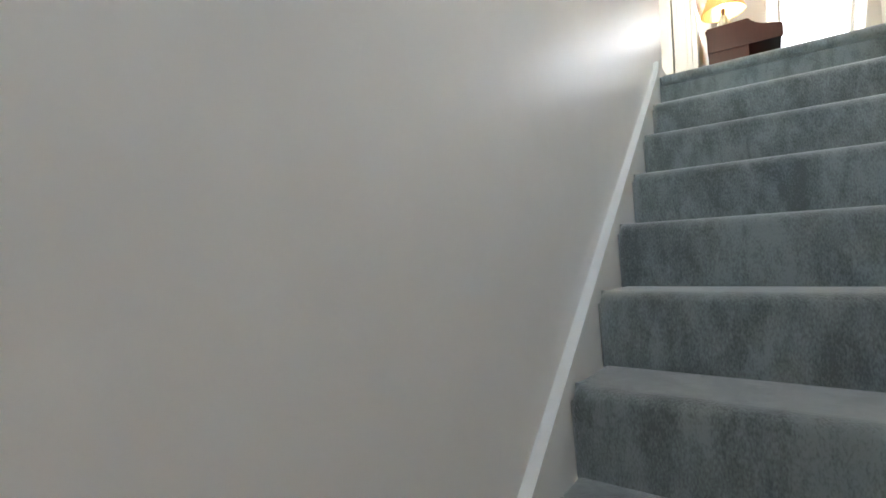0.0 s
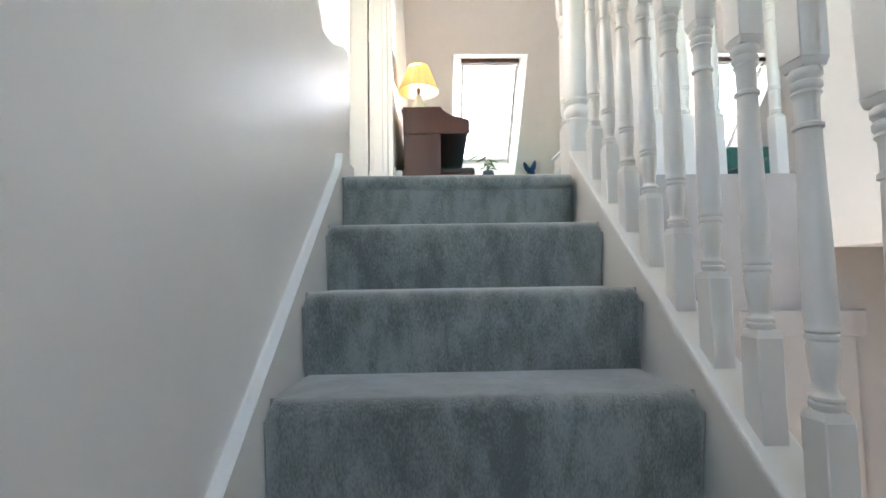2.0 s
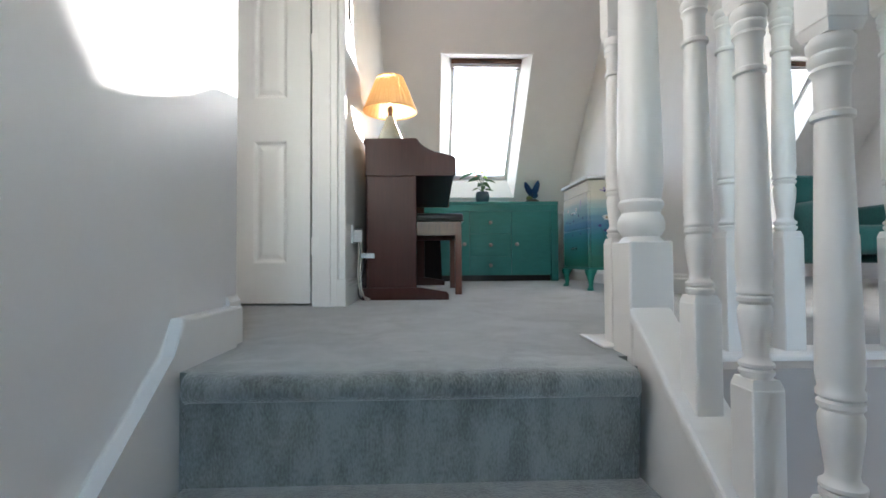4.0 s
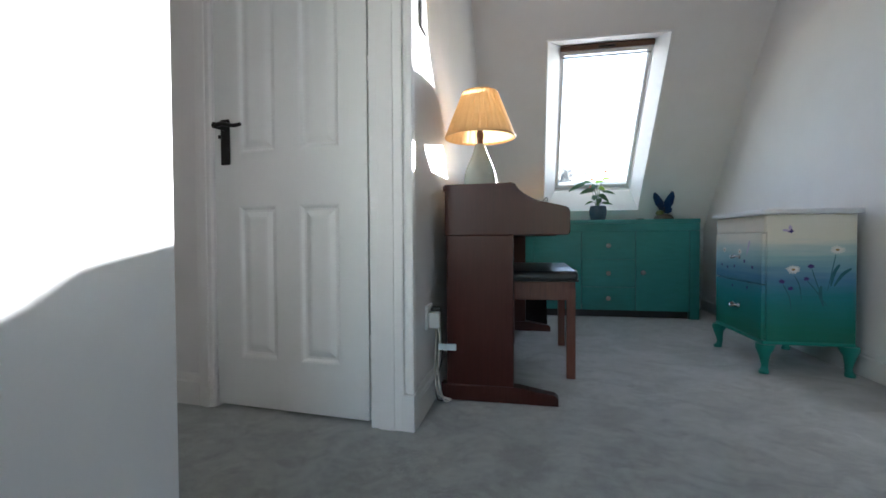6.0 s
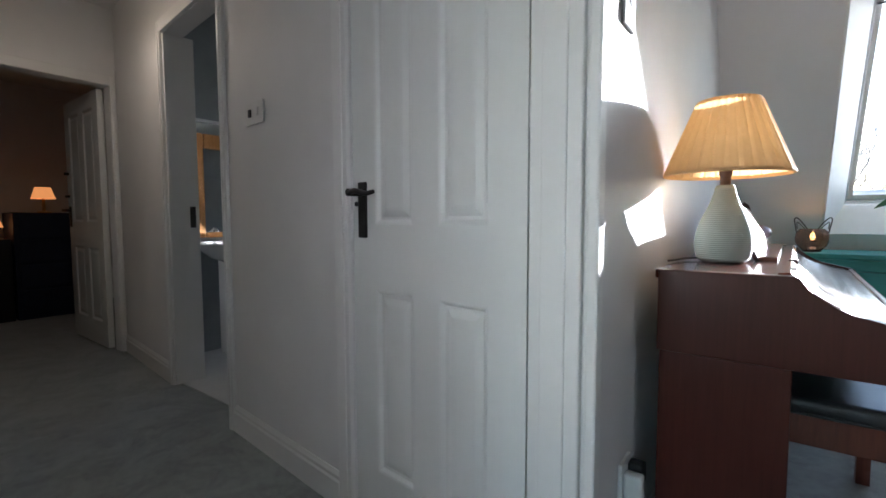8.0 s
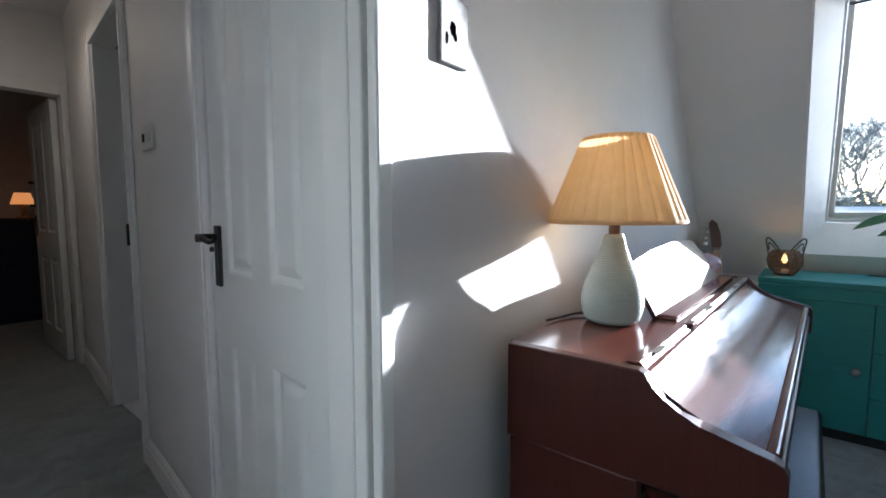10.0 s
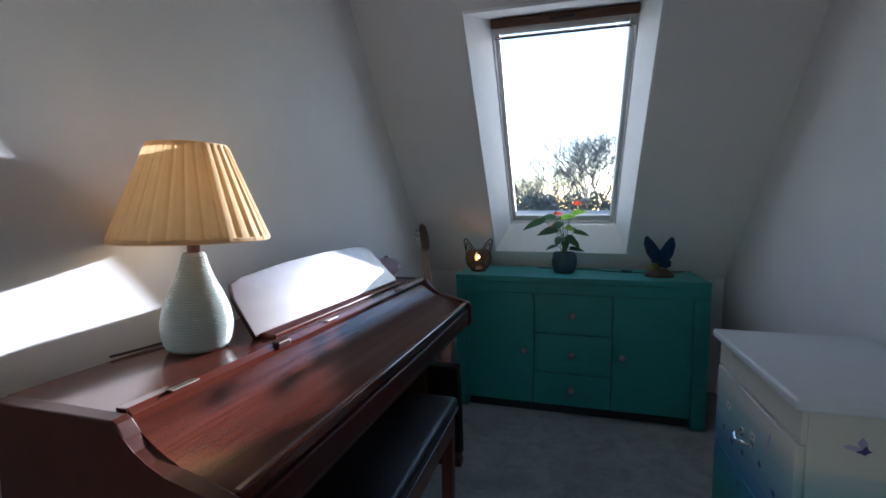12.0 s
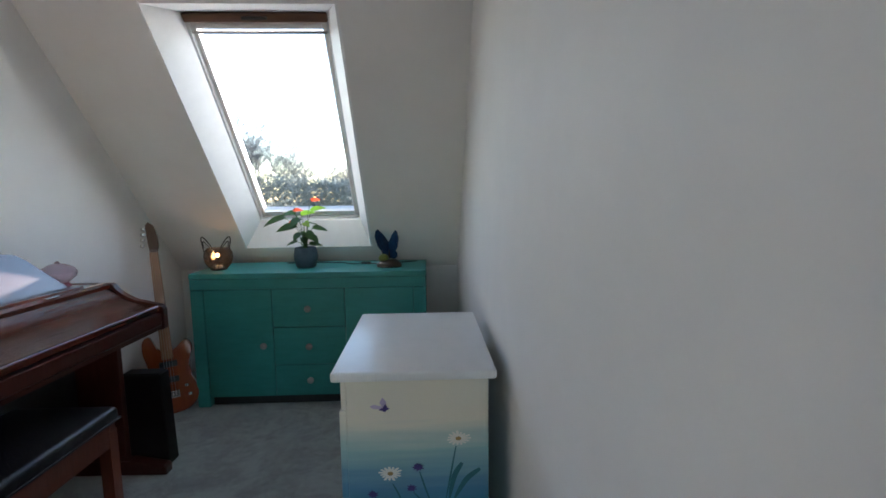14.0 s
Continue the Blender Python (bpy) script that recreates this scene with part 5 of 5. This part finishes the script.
def print_shape(y, z, ry, rz, mat, label=""):
    """A printed blot on the plaque, uneven round its rim."""
    g = random.Random(int(y * 1000))
    bm = bmesh.new()
    bm.faces.new([bm.verts.new((XP + 0.0095, y + ry * g.uniform(0.75, 1.1) * math.cos(k * math.pi / 8), z + rz * g.uniform(0.75, 1.1) * math.sin(k * math.pi / 8))) for k in range(16)])
    bmesh.ops.solidify(bm, geom=bm.faces[:], thickness=0.0004)
    part("printed_motif", bm, mat, pic, label)


print_shape(1.354, 1.416, 0.009, 0.015, CANVASDARK, "dark printed shape")
print_shape(1.361, 1.402, 0.006, 0.007, CANVASDARK)
print_shape(1.336, 1.396, 0.004, 0.012, WHITEPETAL, "pale printed shape")

sock = thing("wall_socket", "white double wall socket with plugs pushed in", "socket")
part("face_plate", box((XP + 0.0005, 1.372, 0.285), (XP + 0.010, 1.455, 0.372), 0.003), PLASTIC, sock)
part("plug", box((XP + 0.010, 1.380, 0.290), (XP + 0.052, 1.412, 0.350), 0.007, 3), PLASTIC, sock, "white plug")
part("plug", box((XP + 0.010, 1.418, 0.312), (XP + 0.046, 1.452, 0.362), 0.007, 3), DARKPLASTIC, sock, "black plug")
wires = thing("power_cables", "cream and black cables hanging from the socket", "cable")
part("wire", tube(curve([(XP + 0.045, 1.395, 0.292), (XP + 0.050, 1.398, 0.24), (XP + 0.040, 1.405, 0.15), (XP + 0.046, 1.41, 0.07), (XP + 0.06, 1.43, 0.012), (XP + 0.075, 1.45, 0.005)]), 0.0038, 8), CABLE, wires, smooth=True)
part("wire", tube(curve([(XP + 0.035, 1.40, 0.292), (XP + 0.032, 1.41, 0.22), (XP + 0.030, 1.41, 0.12), (XP + 0.040, 1.42, 0.04), (XP + 0.08, 1.46, 0.006)]), 0.0038, 8), CABLE, wires, smooth=True)
part("wire", tube(curve([(XP + 0.040, 1.435, 0.312), (XP + 0.048, 1.43, 0.25), (XP + 0.052, 1.425, 0.17), (XP + 0.030, 1.42, 0.08), (XP + 0.035, 1.42, 0.02), (XP + 0.06, 1.45, 0.005)]), 0.003, 8), DARKPLASTIC, wires, smooth=True)
part("cable_tag", box((XP + 0.046, 1.386, 0.212), (XP + 0.112, 1.392, 0.236), 0.002), TAG, wires, "pale blue cable tag").rotation_euler = (0, 0, 0)

sw = thing("light_switch", "white double light switch plate", "light switch")
bm = box((-1.455, -0.010, 1.315), (-1.310, -0.0005, 1.402), 0.003)
bm.transform(DOORWALL)
part("face_plate", bm, PLASTIC, sw)
for a in (-1.425, -1.365):
    bm = box((a, -0.015, 1.345), (a + 0.022, -0.009, 1.375), 0.002)
    bm.transform(DOORWALL)
    part("rocker", bm, DARKPLASTIC if a < -1.4 else PLASTIC, sw)

# ---- passage, bathroom, bedroom ----
pend = thing("pendant_lamp", "woven rattan pendant lamp, lit", "lamp")
PD = Vector((-2.85, 0.98, 2.04))
shape = [(0.075, 0.0), (0.120, 0.03), (0.140, 0.08), (0.130, 0.14), (0.095, 0.19), (0.05, 0.22)]
fine = curve([(r, 0, z) for r, z in shape], 4)
for k, p in enumerate(fine):
    part("cane_ring", tube([PD + Vector((p.x * math.cos(a * math.pi / 16), p.x * math.sin(a * math.pi / 16), p.z)) for a in range(33)], 0.0042, 6), RATTAN, pend)
for k in range(14):
    a = 2 * math.pi * k / 14
    part("cane_rib", tube([PD + Vector((p.x * math.cos(a), p.x * math.sin(a), p.z)) for p in fine], 0.003, 6), RATTAN, pend)
part("light_bulb", lathe([(0, 0.03), (0.022, 0.04), (0.030, 0.065), (0.020, 0.10), (0.014, 0.13), (0, 0.132)], PD, 18), BULBGLOW, pend, smooth=True)
part("flex", tube([PD + Vector((0, 0, 0.13)), (PD.x, PD.y, CEILING)], 0.004, 8), PLASTIC, pend)
bulb("pendant_bulb", PD + Vector((0, 0, 0.0)), 0.8, (1.0, 0.80, 0.60), 0.03)

basin = thing("pedestal_basin", "white porcelain pedestal basin with chrome tap", "basin")
bm = lathe([(0.10, 0.0), (0.17, 0.03), (0.235, 0.09), (0.25, 0.125), (0.245, 0.135), (0.215, 0.13), (0.16, 0.06), (0, 0.045)], (-3.07, 1.98, 0.66), 32, squash=1.1)
part("bowl", bm, PORCELAIN, basin, smooth=True)
part("pedestal", prism([(-3.22, 1.90), (-3.02, 1.90), (-2.99, 1.93), (-2.99, 2.03), (-3.02, 2.06), (-3.22, 2.06)], "z", 0.008, 0.69, 0.01, 3), PORCELAIN, basin, smooth=True)
part("tap", tube(curve([(-3.24, 1.98, 0.79), (-3.24, 1.98, 0.86), (-3.20, 1.98, 0.88), (-3.15, 1.98, 0.86)]), 0.011, 10), CHROME, basin, smooth=True)
mir = thing("mirror", "tall mirror in an orange carved pine frame", "mirror")
part("mirror_pane", box((-3.318, 1.86, 0.86), (-3.312, 2.34, 1.44)), MIRROR, mir)
for a, b, c, d in ((1.78, 1.86, 0.82, 1.54), (2.34, 2.42, 0.82, 1.54), (1.86, 2.34, 1.44, 1.54), (1.86, 2.34, 0.82, 0.86)):
    part("frame_rail", box((-3.319, a, c), (-3.285, b, d), 0.012, 3), PINE, mir)
crate = thing("wooden_box", "orange pine box on the bathroom floor", "box")
part("slat", box((-3.22, 2.16, 0.010), (-2.96, 2.46, 0.075), 0.006), PINE, crate)
part("slat", box((-3.22, 2.16, 0.085), (-2.96, 2.46, 0.155), 0.006), PINE, crate)
part("corner_post", box((-3.20, 2.18, 0.02), (-2.98, 2.44, 0.15)), PINE, crate)
structure("trim", box((-3.322, 1.55, 1.62), (-3.30, 4.0, 1.64)), LINING, "pale tile edge on the bathroom wall", "trim")
bathlock = thing("door_2", "white bathroom door jamb with dark lock plate", "door", kind="structure")
bm = box((-B1 + 0.021, 0.10, 0.90), (-B1 + 0.026, 0.13, 1.02), 0.001)
bm.transform(DOORWALL)
part("lock_plate", bm, DARKPLASTIC, bathlock)
bm = box((-B1, -0.003, 0.009), (-B1 + 0.022, 0.150, BH), 0.002)
bm.transform(DOORWALL)
part("jamb", bm, GLOSS, bathlock)

bed_door = panel_door("door_5", 0.76, 1.86, "white bedroom door standing open")
bed_door.matrix_world = Matrix.Translation((WX - 0.11 - 0.76, 1.455, 0.006))
lever_handle(bed_door, 0.055, 1.0, 1.0)
for z in (1.12, 1.30):
    part("hook", box((0.03, -0.03, z), (0.06, 0.0, z + 0.02), 0.004), BLACK, bed_door, "small black door hook")
dresser = thing("dresser", "tall navy dresser in the dark bedroom", "dresser")
part("body", box((-6.25, 1.30, 0.0), (-5.80, 1.74, 1.02), 0.006), NAVY, dresser)
for k in range(4):
    part("drawer", box((-5.80, 1.33, 0.06 + 0.24 * k), (-5.785, 1.71, 0.28 + 0.24 * k), 0.004), NAVY, dresser)
low = thing("bedside_cabinet", "low black bedside cabinet in the bedroom", "cabinet")
part("body", box((-6.25, 0.62, 0.0), (-5.80, 1.28, 0.77), 0.006), DARKPLASTIC, low)


def bedroom_lamp(x, y, z, s):
    l = thing("bedside_lamp", "small orange glowing bedside lamp", "lamp", "bedroom lamps")
    part("stand", lathe([(0, 0), (0.05 * s, 0), (0.05 * s, 0.01), (0.012 * s, 0.02), (0.010 * s, 0.14 * s), (0, 0.14 * s)], (x, y, z), 16), BRASS, l, smooth=True)
    part("lampshade", lathe([(0.085 * s, 0.12 * s), (0.055 * s, 0.22 * s), (0.052 * s, 0.22 * s), (0.082 * s, 0.12 * s), (0.085 * s, 0.12 * s)], (x, y, z), 24, caps=False), ORANGEGLOW, l, smooth=True)
    bulb("bedside_bulb", (x, y, z + 0.10 * s), 0.03, (1.0, 0.45, 0.15), 0.02)


bedroom_lamp(-6.0, 1.19, 0.771, 0.9)
bedroom_lamp(-6.0, 1.57, 1.021, 1.15)

# ---- east room ----
chair = thing("armchair", "teal upholstered armchair in the east room", "armchair")
part("backrest", box((2.74, 2.62, 0.30), (3.42, 2.80, 0.86), 0.05, 4), TEALCLOTH, chair, smooth=True)
part("seat", box((2.76, 2.05, 0.22), (3.40, 2.64, 0.42), 0.05, 4), TEALCLOTH, chair, smooth=True)
for a in (2.66, 3.38):
    part("arm", box((a, 2.05, 0.16), (a + 0.12, 2.72, 0.60), 0.04, 4), TEALCLOTH, chair, smooth=True)
for a in (2.70, 3.42):
    for b in (2.10, 2.68):
        part("leg", box((a, b, 0.0), (a + 0.04, b + 0.04, 0.20), 0.004), STOOLWOOD, chair)

# ---- outdoors ----
structure("ground", prism([(-900, -900), (900, -900), (900, 900), (-900, 900)], "z", -6.2, -5.6), GROUND, "winter grass reaching the horizon", "ground")


def bare_tree(x, y, h, seed, mat=BARK, spread=0.55, levels=7):
    """A leafless tree: forked limbs thinning to twigs."""
    g = random.Random(seed)
    t = thing("tree", "leafless winter tree against the sky", "tree", "trees outside")
    trunk, limbs = bmesh.new(), bmesh.new()

    def grow(p, d, length, r, level):
        q = p + d * length
        mid = p + d * length * 0.5 + Vector((g.uniform(-1, 1), g.uniform(-1, 1), g.uniform(-0.3, 0.6))) * length * 0.09
        tube([p, mid, q], r, 7 if level < 2 else (4 if level < 4 else 3), trunk if level == 0 else limbs, taper=r * 0.7)
        if level >= levels:
            return
        for k in range(g.choice((2, 3, 3, 4)) if level else 5):
            dd = (d + Vector((g.uniform(-1, 1), g.uniform(-1, 1), g.uniform(-0.35, 0.7))) * (spread + 0.1 * level)).normalized()
            grow(p + (q - p) * g.uniform(0.6, 1.0), dd, length * g.uniform(0.6, 0.85), r * 0.635, level + 1)
    grow(Vector((x, y, -5.6)), Vector((0, 0, 1)), h * 0.40, h * 0.017, 0)
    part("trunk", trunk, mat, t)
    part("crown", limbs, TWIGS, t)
    return t


def bush(x, y, h, w, seed, mat=EVERGREEN):
    """Evergreen shrub: a stem and a cloud of small leaf clumps with gaps."""
    g = random.Random(seed)
    t = thing("shrub", "winter shrub beyond the garden, its grey-green paled for haze", "tree", "trees outside")
    part("trunk", tube([(x, y, -5.6), (x, y, -5.6 + h * 0.7)], 0.15, 8, taper=0.05), BARK, t)
    bm = bmesh.new()
    for k in range(7000):
        u = g.random()
        a = g.uniform(0, 2 * math.pi)
        rr = w * math.sqrt(g.random()) * (0.5 + 0.5 * math.sin(math.pi * min(1, 0.15 + u * 0.85))) * (1 + 0.35 * math.sin(3 * a + seed) * math.cos(5 * u))
        p = Vector((x + rr * math.cos(a), y + rr * math.sin(a), -5.6 + h * (0.08 + 0.84 * u) + g.uniform(-0.4, 0.4)))
        s = g.uniform(0.07, 0.24)
        vs = [bm.verts.new(p + Vector((g.uniform(-1, 1), g.uniform(-1, 1), g.uniform(-1, 1))) * s) for _ in range(4)]
        bm.faces.new(vs[:3])
        bm.faces.new(vs[1:])
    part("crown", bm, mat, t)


for k, (x, y, h) in enumerate(((2.5, 46, 12.4), (-2.0, 44, 9.2), (-4.6, 47, 8.8), (-7.8, 46, 9.2), (-12.0, 48, 10.2), (-14.6, 46, 11.4), (-17.6, 46, 13.0), (-22.5, 50, 10.6), (7.6, 46, 9.6), (11.0, 48, 9.0))):
    bare_tree(x, y, h, 11 + k)
for k, (x, y, h, w) in enumerate(((-2.2, 40, 8.3, 3.2), (1.8, 41, 8.4, 3.2), (-6.4, 40, 8.8, 3.4), (-10.8, 42, 9.2, 3.8), (-15.4, 43, 9.4, 3.6), (-18.6, 45, 10.4, 2.8), (-21.5, 44, 8.6, 3.8), (-26.0, 45, 9.0, 3.6), (5.6, 42, 8.6, 3.2), (9.6, 43, 8.4, 3.4))):
    bush(x, y, h, w, 30 + k)

# the whole plan to true metres
for ob in list(scene.objects):
    if ob.parent is None and ob is not cam and ob is not sun:
        ob.matrix_basis = Matrix.Scale(SCALE, 4) @ ob.matrix_basis
